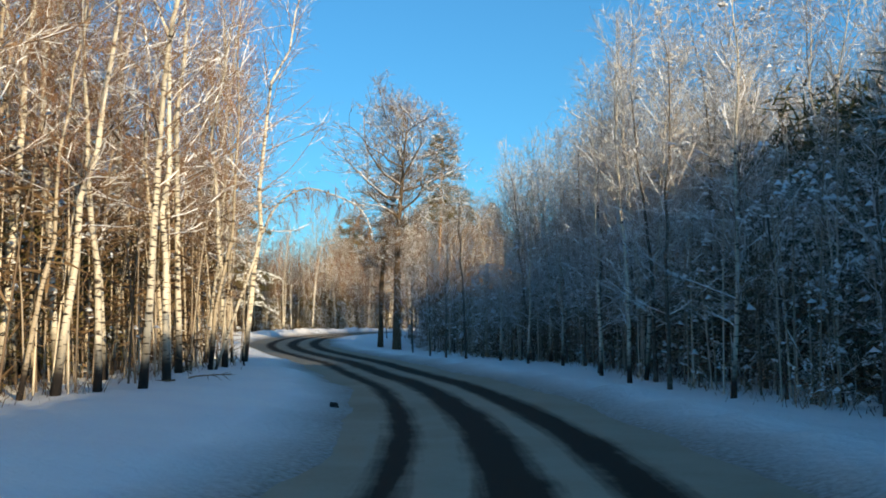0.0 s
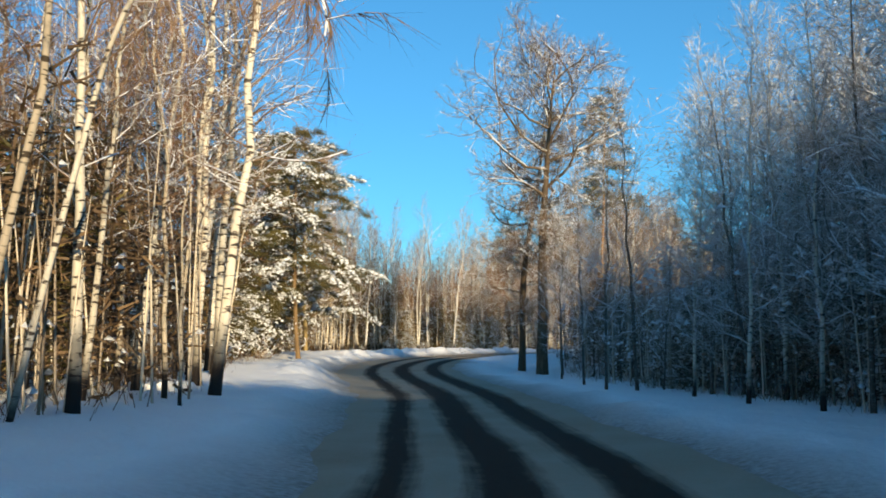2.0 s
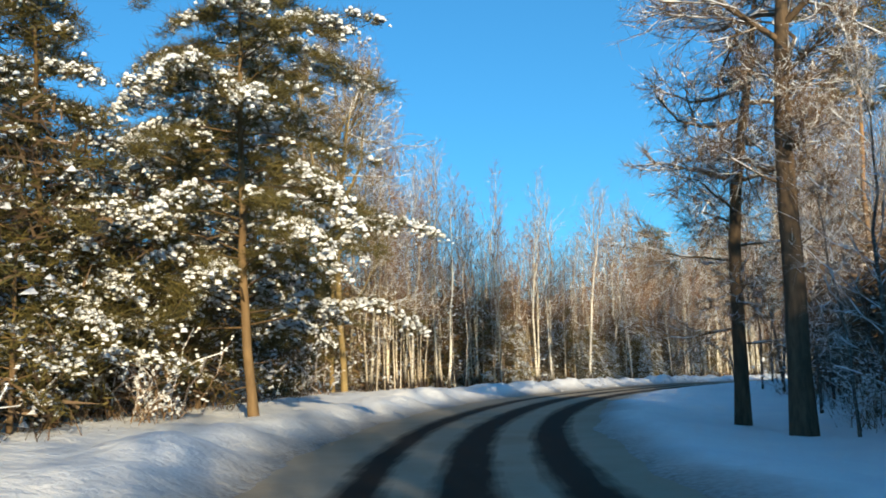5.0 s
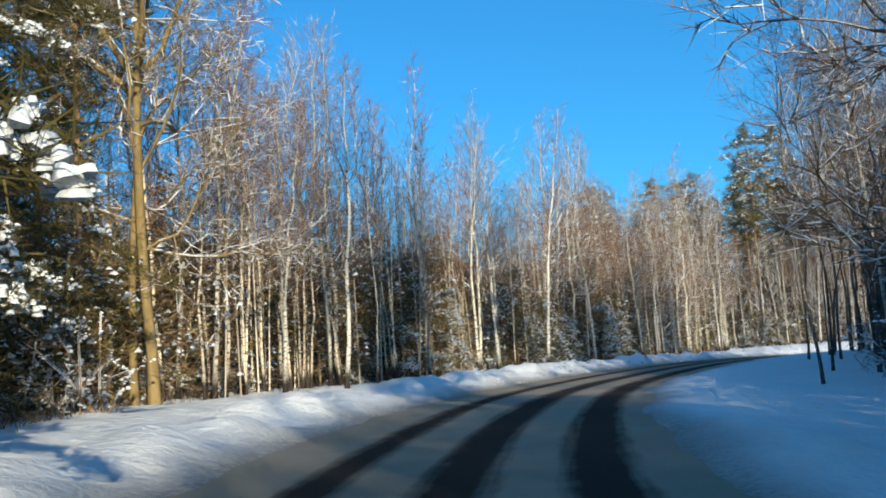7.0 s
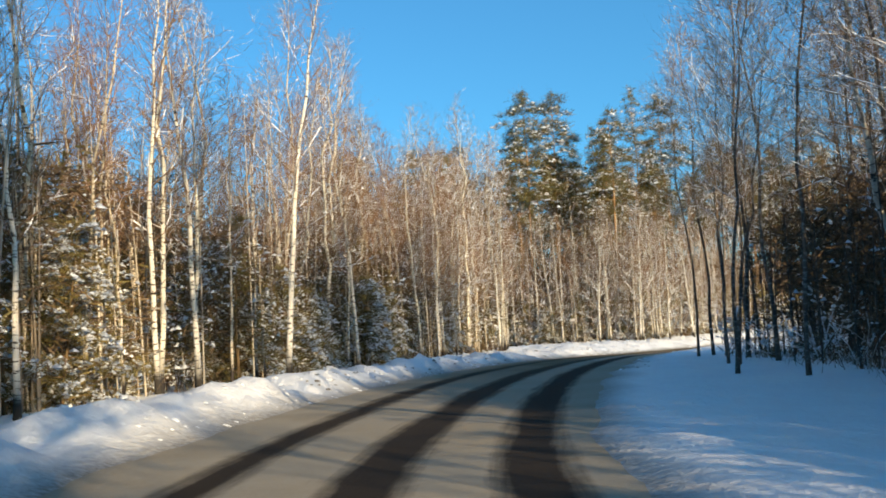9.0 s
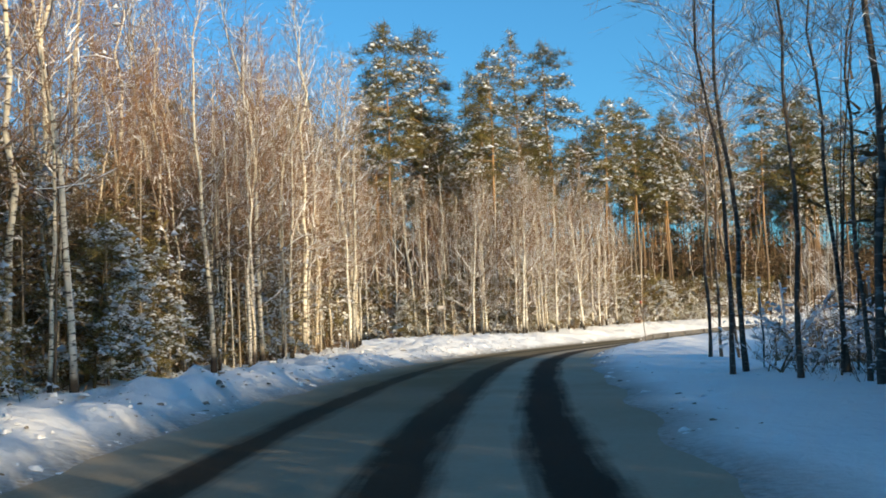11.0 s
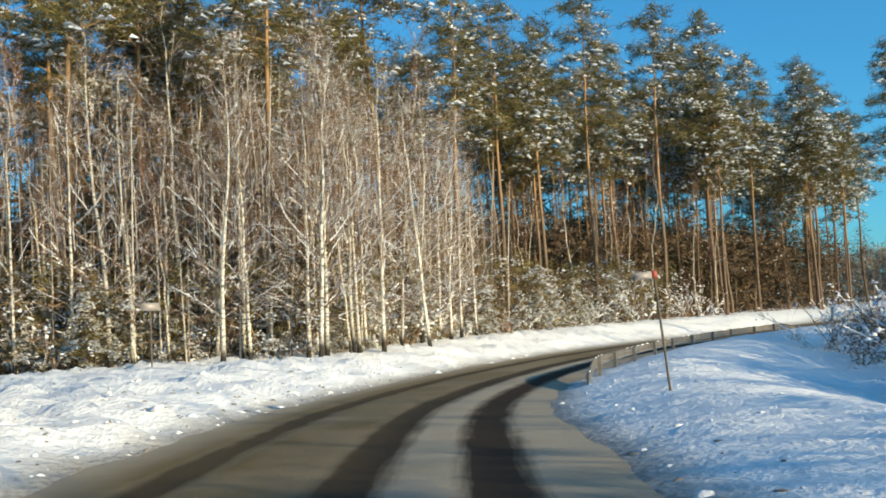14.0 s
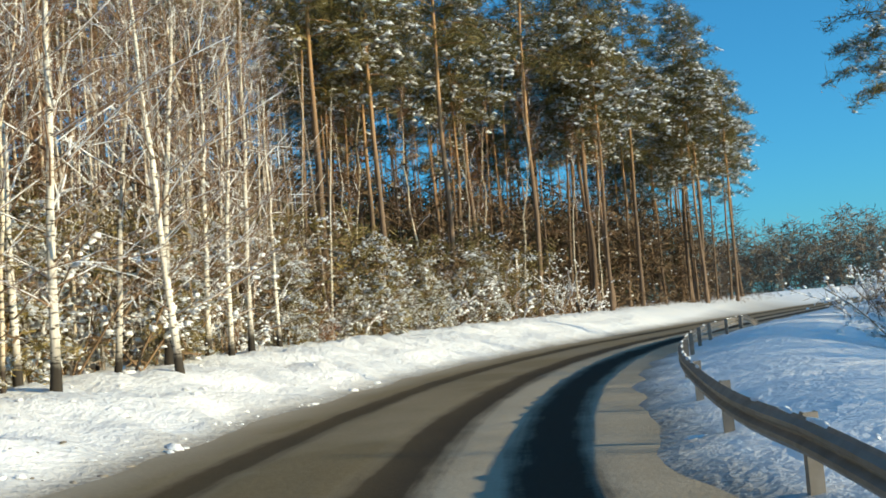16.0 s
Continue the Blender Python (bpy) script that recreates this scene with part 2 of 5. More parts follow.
# place along the axis (1 is the walk's start, one step a point), then from the axis: road edge, three ruts, road edge
LANES = np.array([
    (0, -3.0, -1.8, 0.0, 1.7, 3.3), (2, -3.0, -1.8, 0.0, 1.7, 3.3), (5, -2.6, -1.5, 0.0, 1.6, 3.3), (7, -2.9, -1.5, -0.1, 1.5, 2.8), (9.5, -4.3, -2.4, -0.65, 1.15, 2.4),
    (12, -4.7, -2.8, -0.75, 1.2, 2.1), (15, -5.2, -3.5, -1.0, 0.85, 2.5), (18, -5.2, -3.6, -1.1, 0.7, 2.0), (25, -5.0, -3.4, -1.0, 0.7, 2.0)])


def spline(points, step):
    """A smooth line through the points, at even steps, with each one's place along the list."""
    out, us = [], []
    n = len(points)
    for i in range(n - 1):
        p0, p1, p2, p3 = points[max(i - 1, 0)], points[i], points[i + 1], points[min(i + 2, n - 1)]
        k = max(2, int(np.linalg.norm(p2 - p1) / step))
        for t in np.arange(k) / k:
            out.append(0.5 * (2 * p1 + (p2 - p0) * t + (2 * p0 - 5 * p1 + 4 * p2 - p3) * t * t + (3 * p1 - p0 - 3 * p2 + p3) * t ** 3))
            us.append(i + t)
    return np.array(out + [points[-1]]), np.array(us + [n - 1.0])


LINE, LINE_U = spline(AXIS, 0.5)
TAN = np.gradient(LINE[:, :2], axis=0)
TAN /= np.linalg.norm(TAN, axis=1)[:, None]
RIGHT = np.stack([TAN[:, 1], -TAN[:, 0]], 1)


def lane(u, k):
    return np.interp(u, LANES[:, 0], LANES[:, k])


def place_on_road(xy):
    """For points: the place along the axis, the offset to its right and the road's height there."""
    xy = np.asarray(xy, float).reshape(-1, 2)
    u, v, z = np.empty(len(xy)), np.empty(len(xy)), np.empty(len(xy))
    coarse = np.arange(0, len(LINE), 4)
    for a in range(0, len(xy), 20000):
        q = xy[a:a + 20000]
        i = coarse[((q[:, None] - LINE[None, coarse, :2]) ** 2).sum(2).argmin(1)]
        best, bi = np.full(len(q), 1e18), i
        for o in range(-3, 4):
            j = np.clip(i + o, 0, len(LINE) - 1)
            d = ((q - LINE[j, :2]) ** 2).sum(1)
            bi, best = np.where(d < best, j, bi), np.minimum(d, best)
        w = q - LINE[bi, :2]
        u[a:a + 20000] = LINE_U[bi] + np.clip((w * TAN[bi]).sum(1) / 10, -0.05, 0.05)
        v[a:a + 20000] = (w * RIGHT[bi]).sum(1)
        far = np.abs(v[a:a + 20000]) + 0.3 < np.sqrt(best)
        v[a:a + 20000][far] = (np.sign(v[a:a + 20000]) * np.sqrt(best))[far]
        z[a:a + 20000] = LINE[bi, 2]
    return u, v, z


# how far the ground behind the verge lies above or below the road, on either side
LEFT_RISE = np.array([(0, 0.5), (6, 0.6), (9, 0.65), (12, 0.5), (14, 0.15), (16, 0.3), (18, 0.7), (20, 1.0), (25, 1.2)])
RIGHT_RISE = np.array([(0, 0.1), (6, 0.0), (8, -0.35), (10, -0.5), (12, -0.2), (14, 0.0), (16, 0.0), (17.5, 0.36), (20, 0.4), (25, 0.34)])


def waves(x, y, length, seed):
    r = np.random.default_rng(seed)
    out = np.zeros_like(x)
    for k in range(6):
        a, l = r.uniform(0, math.tau), length * r.uniform(0.6, 1.7)
        out += np.sin((x * math.cos(a) + y * math.sin(a)) * math.tau / l + r.uniform(0, 6))
    return out / 6


def ground(xy):
    """Height, soiling and litter of the snow at points."""
    xy = np.asarray(xy, float).reshape(-1, 2)
    u, v, z = place_on_road(xy)
    left = v < 0
    d = np.where(left, lane(u, 1) - v, v - lane(u, 5))
    x, y = xy[:, 0], xy[:, 1]
    wob = 0.35 * waves(x, y, 5.0, 3) + 0.12 * waves(x, y, 1.6, 4)
    dd = d + wob * np.clip(d + 1.2, 0, 1)
    rise = np.where(left, np.interp(u, LEFT_RISE[:, 0], LEFT_RISE[:, 1]), np.interp(u, RIGHT_RISE[:, 0], RIGHT_RISE[:, 1]))
    bank_h = np.where(left, np.interp(u, [0, 6, 8, 13, 16, 18, 25], [0.10, 0.16, 0.40, 0.52, 0.36, 0.2, 0.2]), np.interp(u, [0, 3, 6, 8, 11, 15, 17.2, 25], [0.22, 0.24, 0.22, 0.10, 0.05, 0.05, 0.08, 0.1]))
    ease = np.clip((dd - 0.3) / np.where(left, 4.5, np.interp(u, [0, 15, 17, 25], [5.0, 5.0, 2.9, 2.9])), 0, 1)
    ease = ease * ease * (3 - 2 * ease)
    bank = bank_h * np.exp(-((dd - 1.7) / 1.1) ** 2) * np.clip(0.85 + 0.9 * waves(x, y, 4.2, 9) + 0.35 * waves(x, y, 1.8, 10), 0.15, 1.6) * np.where(left, 1.0, np.interp(u, [0, 13, 15, 25], [1, 1, 0.5, 0.5]))
    lumpy = np.interp(u, [0, 7, 9, 13.5, 15, 18, 25], [1.0, 1.5, 3.5, 4.0, 10.0, 10.0, 4.0]) * np.where(left, 1.0, np.interp(u, [0, 8, 9, 14, 15, 25], [1, 1, 0.5, 0.4, 0.24, 0.24]))
    rough = lumpy * (0.035 * waves(x, y, 2.4, 11) + 0.022 * waves(x, y, 1.2, 12)) * np.clip(dd - 0.2, 0, 1)
    hills = 0.15 * waves(x, y, 17, 13) * np.clip((dd - 5) / 6, 0, 1)
    h = z + np.clip(0.16 * dd, -0.35, 0.08) + rise * ease + np.where(dd > 0, bank * np.clip(dd / 0.8, 0, 1), 0) + rough + hills
    hollow = np.clip((dd - 3.5) / 6, 0, 1)  # below the crash barrier the ground falls away
    h = h - np.where(left, 0, np.interp(u, [0, 15, 16.5, 20, 23, 25], [0, 0, 1.0, 1.2, 0.4, 0])) * hollow * hollow * (3 - 2 * hollow)
    away = np.clip((d - 13) / 15, 0, 1)  # far from the road the land lies level
    away = away * away * (3 - 2 * away)
    h = h * (1 - away) + (0.1 + hills) * away
    dirt = np.clip(1.05 - dd / np.interp(u, [0, 7, 12, 16, 25], [1.9, 1.6, 0.9, 1.0, 0.8]), 0, 1)
    litter = np.clip(1 - np.abs(dd - 1.2) / 1.6, 0, 1) * np.interp(u, [0, 13, 15, 17, 25], [0.1, 0.25, 0.9, 0.9, 0.4])
    return h, dirt, litter


def height(x, y):
    return float(ground([(x, y)])[0][0])


# ---- building blocks ----


class Geo:
    """Collects the pieces of one mesh."""

    def __init__(self):
        self.v, self.q, self.t, self.n = [], [], [], 0

    def add(self, verts, quads=None, tris=None):
        if quads is not None and len(quads):
            self.q.append(np.asarray(quads) + self.n)
        if tris is not None and len(tris):
            self.t.append(np.asarray(tris) + self.n)
        self.v.append(np.asarray(verts, float))
        self.n += len(verts)

    def tube(self, pts, rad, sides):
        pts = np.asarray(pts, float)
        k = len(pts)
        t = np.gradient(pts, axis=0)
        t /= np.linalg.norm(t, axis=1)[:, None] + 1e-9
        ref = np.array([1.0, 0.17, 0.05]) if abs(t[0, 2]) > 0.7 else np.array([0.1, 0.05, 1.0])
        a = np.cross(t, ref)
        a /= np.linalg.norm(a, axis=1)[:, None] + 1e-9
        b = np.cross(t, a)
        ang = np.arange(sides) * math.tau / sides
        ring = pts[:, None] + np.asarray(rad)[:, None, None] * (np.cos(ang)[None, :, None] * a[:, None] + np.sin(ang)[None, :, None] * b[:, None])
        i, j = np.meshgrid(np.arange(k - 1), np.arange(sides), indexing="ij")
        j2 = (j + 1) % sides
        quads = np.stack([i * sides + j, (i + 1) * sides + j, (i + 1) * sides + j2, i * sides + j2], -1).reshape(-1, 4)
        self.add(ring.reshape(-1, 3), quads)

    def slivers(self, base, tip, width, r):
        """Thin tapering twigs or needles, one triangle each."""
        d = tip - base
        s = np.cross(d, r.normal(size=d.shape))
        s *= (np.asarray(width).reshape(-1, 1) / 2) / (np.linalg.norm(s, axis=1)[:, None] + 1e-9)
        n = len(base)
        self.add(np.stack([base - s, base + s, tip], 1).reshape(-1, 3), None, np.arange(3 * n).reshape(n, 3))

    def cap(self, p, rx, ry, h, r, turn=None, n=5):
        """A lump of snow lying on something."""
        a = np.arange(n) * math.tau / n + r.uniform(0, 6)
        w = 1 + 0.3 * r.normal(size=n)
        t = r.uniform(0, math.tau) if turn is None else turn
        c, s = math.cos(t), math.sin(t)
        e = np.stack([rx * w * np.cos(a), ry * w * np.sin(a)], 1)
        e = np.stack([e[:, 0] * c - e[:, 1] * s, e[:, 0] * s + e[:, 1] * c], 1)
        low = np.column_stack([e, r.uniform(-0.9, 0.0, n) * h])
        mid = np.column_stack([e * 0.66, h * r.uniform(0.4, 0.95, n)])
        v = np.vstack([low, mid, [[0, 0, h]]]) + p
        i = np.arange(n)
        j = (i + 1) % n
        self.add(v, np.stack([i, j, j + n, i + n], 1), np.stack([i + n, j + n, np.full(n, 2 * n)], 1))

    def lumps(self, c, long, tall, r, sides=3):
        """Many small lumps of snow: three faces each, or rounder ones with more."""
        n, k = len(c), sides
        a = r.uniform(0, math.tau, (n, 1)) + np.arange(k) * math.tau / k + r.uniform(-0.3, 0.3, (n, k))
        rad = np.asarray(long).reshape(-1, 1) * r.uniform(0.35, 1.5, (n, k)) if k == 3 else np.asarray(long).reshape(-1, 1) * r.uniform(0.7, 1.3, (n, k))
        t = np.asarray(tall).reshape(-1, 1)
        ring = np.stack([np.cos(a) * rad, np.sin(a) * rad, t * r.uniform(-0.9, 0.1, (n, k))], -1)
        top = np.concatenate([r.normal(size=(n, 2)) * 0.2 * t, t], 1)[:, None]
        i, j = np.arange(k), (np.arange(k) + 1) % k
        if k == 3:
            v = np.concatenate([ring, top], 1) + c[:, None]
            f = (np.arange(n)[:, None, None] * 4 + np.stack([i, j, np.full(k, k)], 1)).reshape(-1, 3)
            self.add(v.reshape(-1, 3), None, f)
            return
        mid = np.stack([np.cos(a) * rad * 0.75, np.sin(a) * rad * 0.75, t * r.uniform(0.45, 0.9, (n, k))], -1)
        v = np.concatenate([ring, mid, top], 1) + c[:, None]
        at = np.arange(n)[:, None, None] * (2 * k + 1)
        self.add(v.reshape(-1, 3), (at + np.stack([i, j, j + k, i + k], 1)).reshape(-1, 4), (at + np.stack([i + k, j + k, np.full(k, 2 * k)], 1)).reshape(-1, 3))

    def mesh(self, name, smooth=True):
        me = bpy.data.meshes.new(name)
        v = np.vstack(self.v)
        faces = []
        for q in self.q:
            faces += q.tolist()
        for t in self.t:
            faces += t.tolist()
        me.from_pydata(v.tolist(), [], faces)
        if smooth:
            me.polygons.foreach_set("use_smooth", np.ones(len(faces), bool))
        me.update()
        return me


def part(name, geo, mat, parent, label="", smooth=True, kind=""):
    me = geo.mesh(name, smooth)
    me.materials.append(mat)
    ob = new(name, me)
    ob.parent = parent
    return tagged(ob, label, kind=kind)


def unit(v):
    return v / (np.linalg.norm(v, axis=-1, keepdims=True) + 1e-9)


def bent(p, d, length, n, r, droop=0.0, wander=0.12):
    """A crooked line from p along d."""
    pts = [np.array(p, float)]
    d = np.array(d, float)
    for i in range(n):
        d = unit(d + r.normal(size=3) * wander + np.array([0, 0, -droop * (i + 1) / n]))
        pts.append(pts[-1] + d * length / n)
    return np.array(pts)


def along(pts, t):
    x = np.asarray(t) * (len(pts) - 1)
    i = np.clip(x.astype(int), 0, len(pts) - 2)
    f = (x - i)[:, None]
    return pts[i] * (1 - f) + pts[i + 1] * f, unit(pts[i + 1] - pts[i])


def snow_line(g, pts, w, r, skip=0.25):
    """Snow lying along a bough: short lumpy ridges with gaps."""
    k = len(pts)
    for i in range(k - 1):
        if r.random() < skip:
            continue
        a, b = pts[i], pts[i + 1]
        d = b - a
        side = np.cross(d, (0, 0, 1.0))
        l = np.linalg.norm(side)
        if l < 0.05 * np.linalg.norm(d) + 1e-6:
            continue
        side *= w / l
        ridge = np.array([0, 0, w * r.uniform(0.9, 1.7)])
        g.add([a - side, a + ridge, a + side, b - side * 0.8, b + ridge * 0.8, b + side * 0.8], [[0, 3, 4, 1], [1, 4, 5, 2]])


# ---- trees ----


def tree(name, label, category, group):
    return tagged(new(name), label, category, group)


def birch(r, h, r0, first, limbs, twigs, bark, spread, label, group, name="birch_tree", snow=0.5, lean=0.02, twig_w=0.010, twig_mat=None, limb=0.24, up=1.0, hang=0.5):
    root = tree(name, label, "tree", group)
    g = Geo()
    n = 12
    z = np.linspace(-0.5, h, n + 1)
    drift = np.cumsum(r.normal(size=(n + 1, 2)) * h * lean * 0.45, axis=0)
    drift -= drift[0]
    pts = np.column_stack([drift * np.linspace(0, 1, n + 1)[:, None] ** 0.8, z])
    rad = r0 * np.clip((1 - np.linspace(0, 1, n + 1)) ** 0.8, 0.07, 1)
    rad[0] *= 1.35
    g.tube(pts, rad, 7)
    part("trunk", g, bark, root)
    g, s = Geo(), Geo()
    base, tip, wide = [], [], []
    for i in range(limbs):
        f = first + (0.98 - first) * ((i + r.random()) / limbs)
        k = (f - first) / (1 - first)
        p, _ = along(pts, np.array([(f * h + 0.5) / (h + 0.5)]))
        az = i * 2.4 + r.uniform(-0.6, 0.6)
        lift = (0.45 + 1.5 * k) * r.uniform(0.7, 1.3) * up
        d = unit(np.array([math.cos(az), math.sin(az), lift]))
        length = spread * h * np.interp(k, [0, 0.2, 0.55, 1], [0.55, 1.0, 0.8, 0.16]) * r.uniform(0.6, 1.2) + 0.3
        lp = bent(p[0], d, length, 5, r, -0.05, 0.11)
        lr = r0 * limb * (1 - k) ** 0.4 * r.uniform(0.55, 1.1)
        g.tube(lp, np.linspace(max(lr, 0.008), 0.004, 6), 3)
        laden = snow * (1.2 - k)
        if r.random() < laden:
            snow_line(s, lp, max(lr * 1.05, 0.015), r, 0.35)
        lines = [lp]
        for q in range(3 + int(length > 1.3) + int(length > 2.2)):
            o, od = along(lp, np.array([r.uniform(0.2, 0.9)]))
            sd = unit(od[0] + r.normal(size=3) * 0.5)
            sp = bent(o[0], sd, length * r.uniform(0.3, 0.6), 3, r, 0.08, 0.16)
            g.slivers(sp[:-1], sp[1:] + (sp[1:] - sp[:-1]) * 0.35, np.full(3, max(lr * 0.7, 0.010)), r)
            if r.random() < laden * 0.7:
                snow_line(s, sp[:3], max(lr * 0.55, 0.011), r, 0.4)
            lines.append(sp)
        for lq in lines:
            m = max(4, int(twigs * (0.42 if lq is lp else 0.26)))
            o, od = along(lq, r.uniform(0.15, 1, m))
            d2 = unit(od * 0.8 + r.normal(size=(m, 3)) * 0.5 + np.array([0, 0, 0.25 - 0.5 * hang]))
            ln = r.uniform(0.25, 1.0, m)[:, None] * min(1.0, 0.45 + length / 3)
            base.append(o)
            tip.append(o + d2 * ln)
            wide.append(np.full(m, twig_w) * r.uniform(0.6, 1.3, m))
    base, tip, wide = np.vstack(base), np.vstack(tip), np.concatenate(wide)
    white = r.random(len(base)) < snow * 0.30
    g.slivers(base[~white], tip[~white], wide[~white], r)
    part("crown", g, twig_mat or CROWN_TWIG, root, kind="stuff")
    s.slivers(base[white], base[white] + (tip - base)[white] * 0.7, wide[white] * 1.25, r)
    part("snow_cover", s, SNOW, root, "fresh snow and rime", kind="stuff")
    return root


def tuft(g, p, size, count, r, flat=0.6, fine=0.075):
    d = unit(r.normal(size=(count, 3)) * np.array([1, 1, flat]) + np.array([0, 0, 0.25]))
    b = p + r.normal(size=(count, 3)) * size * 0.28 * np.array([1, 1, 0.6])
    g.slivers(b, b + d * size * r.uniform(0.55, 1.1, count)[:, None], np.full(count, size * fine), r)


def pine(r, h, r0, first, limbs, reach, tufts, needles, size, bark, leaf, label, group, name="pine_tree", snow=0.6, rise=0.3, shape=0.5, dead=10, sway=0.0, fine=0.075, snow_size=1.0, lumps=1, sides=3):
    root = tree(name, label, "tree", group)
    g = Geo()
    n = 12
    z = np.linspace(-0.5, h, n + 1)
    bow = np.cumsum(r.normal(size=(n + 1, 2)) * h * 0.0028, axis=0)
    bow[:, 0] += sway * np.clip(z, 0, 3.5) ** 0.8
    pts = np.column_stack([bow - bow[0], z])
    rad = r0 * np.clip((1 - np.linspace(0, 1, n + 1)) ** 0.7, 0.1, 1)
    rad[0] *= 1.3
    g.tube(pts, rad, 8)
    for i in range(dead):
        f = r.uniform(0.3 * first, first)
        p, _ = along(pts, np.array([f]))
        az = r.uniform(0, math.tau)
        g.tube(bent(p[0], (math.cos(az), math.sin(az), r.uniform(-0.3, 0.3)), r.uniform(0.5, 1.8), 3, r, 0.2), [0.02, 0.015, 0.01, 0.004], 3)
    part("trunk", g, bark, root)
    g, wood, s = Geo(), Geo(), Geo()
    for i in range(limbs):
        f = first + (0.985 - first) * (i + r.random()) / limbs
        p, _ = along(pts, np.array([(f * h + 0.5) / (h + 0.5)]))
        az = i * 2.4 + r.uniform(-0.5, 0.5)
        k = (f - first) / (1 - first)
        length = reach * ((1 - k) ** shape * (0.55 + 0.45 * min(1, k * 5 + 0.3))) * r.uniform(0.6, 1.15) + 0.3
        d = unit(np.array([math.cos(az), math.sin(az), rise * r.uniform(0.2, 1.5)]))
        lp = bent(p[0], d, length, 5, r, 0.30, 0.10)
        wood.tube(lp, np.linspace(max(r0 * 0.2, 0.025), 0.01, 6), 3)
        m = max(2, int(tufts * (0.4 + 0.6 * length / reach)))
        laden = r.random() < snow
        for t in np.linspace(0.3, 1.0, m):
            q, qd = along(lp, np.array([min(t, 0.999)]))
            c = q[0] + r.normal(size=3) * np.array([0.34, 0.34, 0.12]) * size * (1.5 - 0.8 * t)
            tuft(g, c, size * r.uniform(0.8, 1.25), needles, r, fine=fine)
            if (laden and t > 0.36) or r.random() < 0.15:
                m2 = r.integers(lumps, 2 * lumps + 1)
                o = qd[0] * r.normal(size=(m2, 1)) * size * 0.42 + r.normal(size=(m2, 3)) * size * np.array([0.30, 0.30, 0.08])
                o[:, 2] += size * (0.24 - 0.5 * (o[:, 0] ** 2 + o[:, 1] ** 2) / size ** 2)
                w = size * r.uniform(0.06, 0.19, m2) * snow_size
                s.lumps(c + o, w, w * (0.75 if sides > 3 else 0.5), r, sides)
    tuft(g, pts[-1], size, needles, r, 1.2)
    crown = part("crown", g, leaf, root, kind="stuff")
    part("branchwork", wood, bark, root, kind="stuff")
    part("snow_cover", s, SNOW, root, "thick lumps of snow", kind="stuff")
    return root


def spruce(r, h, label, group, name="spruce_tree", snow=0.5):
    root = tree(name, label, "tree", group)
    g, w, s = Geo(), Geo(), Geo()
    g2 = Geo()
    g2.tube([(0, 0, -0.5), (0, 0, h * 0.5), (0.02, 0, h)], [h * 0.013, h * 0.008, 0.01], 7)
    part("trunk", g2, OAK_BARK, root)
    m = int(h * 7)
    for i in range(m):
        f = 0.06 + 0.93 * (i + r.random()) / m
        az = i * 2.4 + r.uniform(-0.4, 0.4)
        length = (0.22 * h) * (1 - f) ** 0.85 * r.uniform(0.75, 1.1) + 0.15
        d = np.array([math.cos(az), math.sin(az), 0.15 - 0.5 * (1 - f)])
        lp = bent((0, 0, f * h), unit(d), length, 4, r, -0.15, 0.05)
        w.tube(lp, [0.02, 0.016, 0.012, 0.008, 0.004], 3)
        k = int(14 + 16 * length)
        q, qd = along(lp, r.uniform(0.1, 1, k))
        side = unit(np.cross(qd, (0, 0, 1.0))) * r.choice([-1, 1], k)[:, None]
        dd = unit(qd * 0.6 + side * 0.7 + np.array([0, 0, -0.35]) + r.normal(size=(k, 3)) * 0.2)
        g.slivers(q, q + dd * (0.18 + 0.16 * length) * r.uniform(0.7, 1.3, (k, 1)), np.full(k, 0.085), r)
        if r.random() < snow:
            for t in (0.55, 0.85):
                q, _ = along(lp, np.array([t]))
                s.cap(q[0] + np.array([0, 0, 0.03]), 0.10 + 0.14 * length, 0.07 + 0.06 * length, 0.07, r, az)
    part("crown", g, SPRUCE_NEEDLE, root, kind="stuff")
    part("branchwork", w, OAK_BARK, root, kind="stuff")
    part("snow_cover", s, SNOW, root, "thick lumps of snow", kind="stuff")
    return root


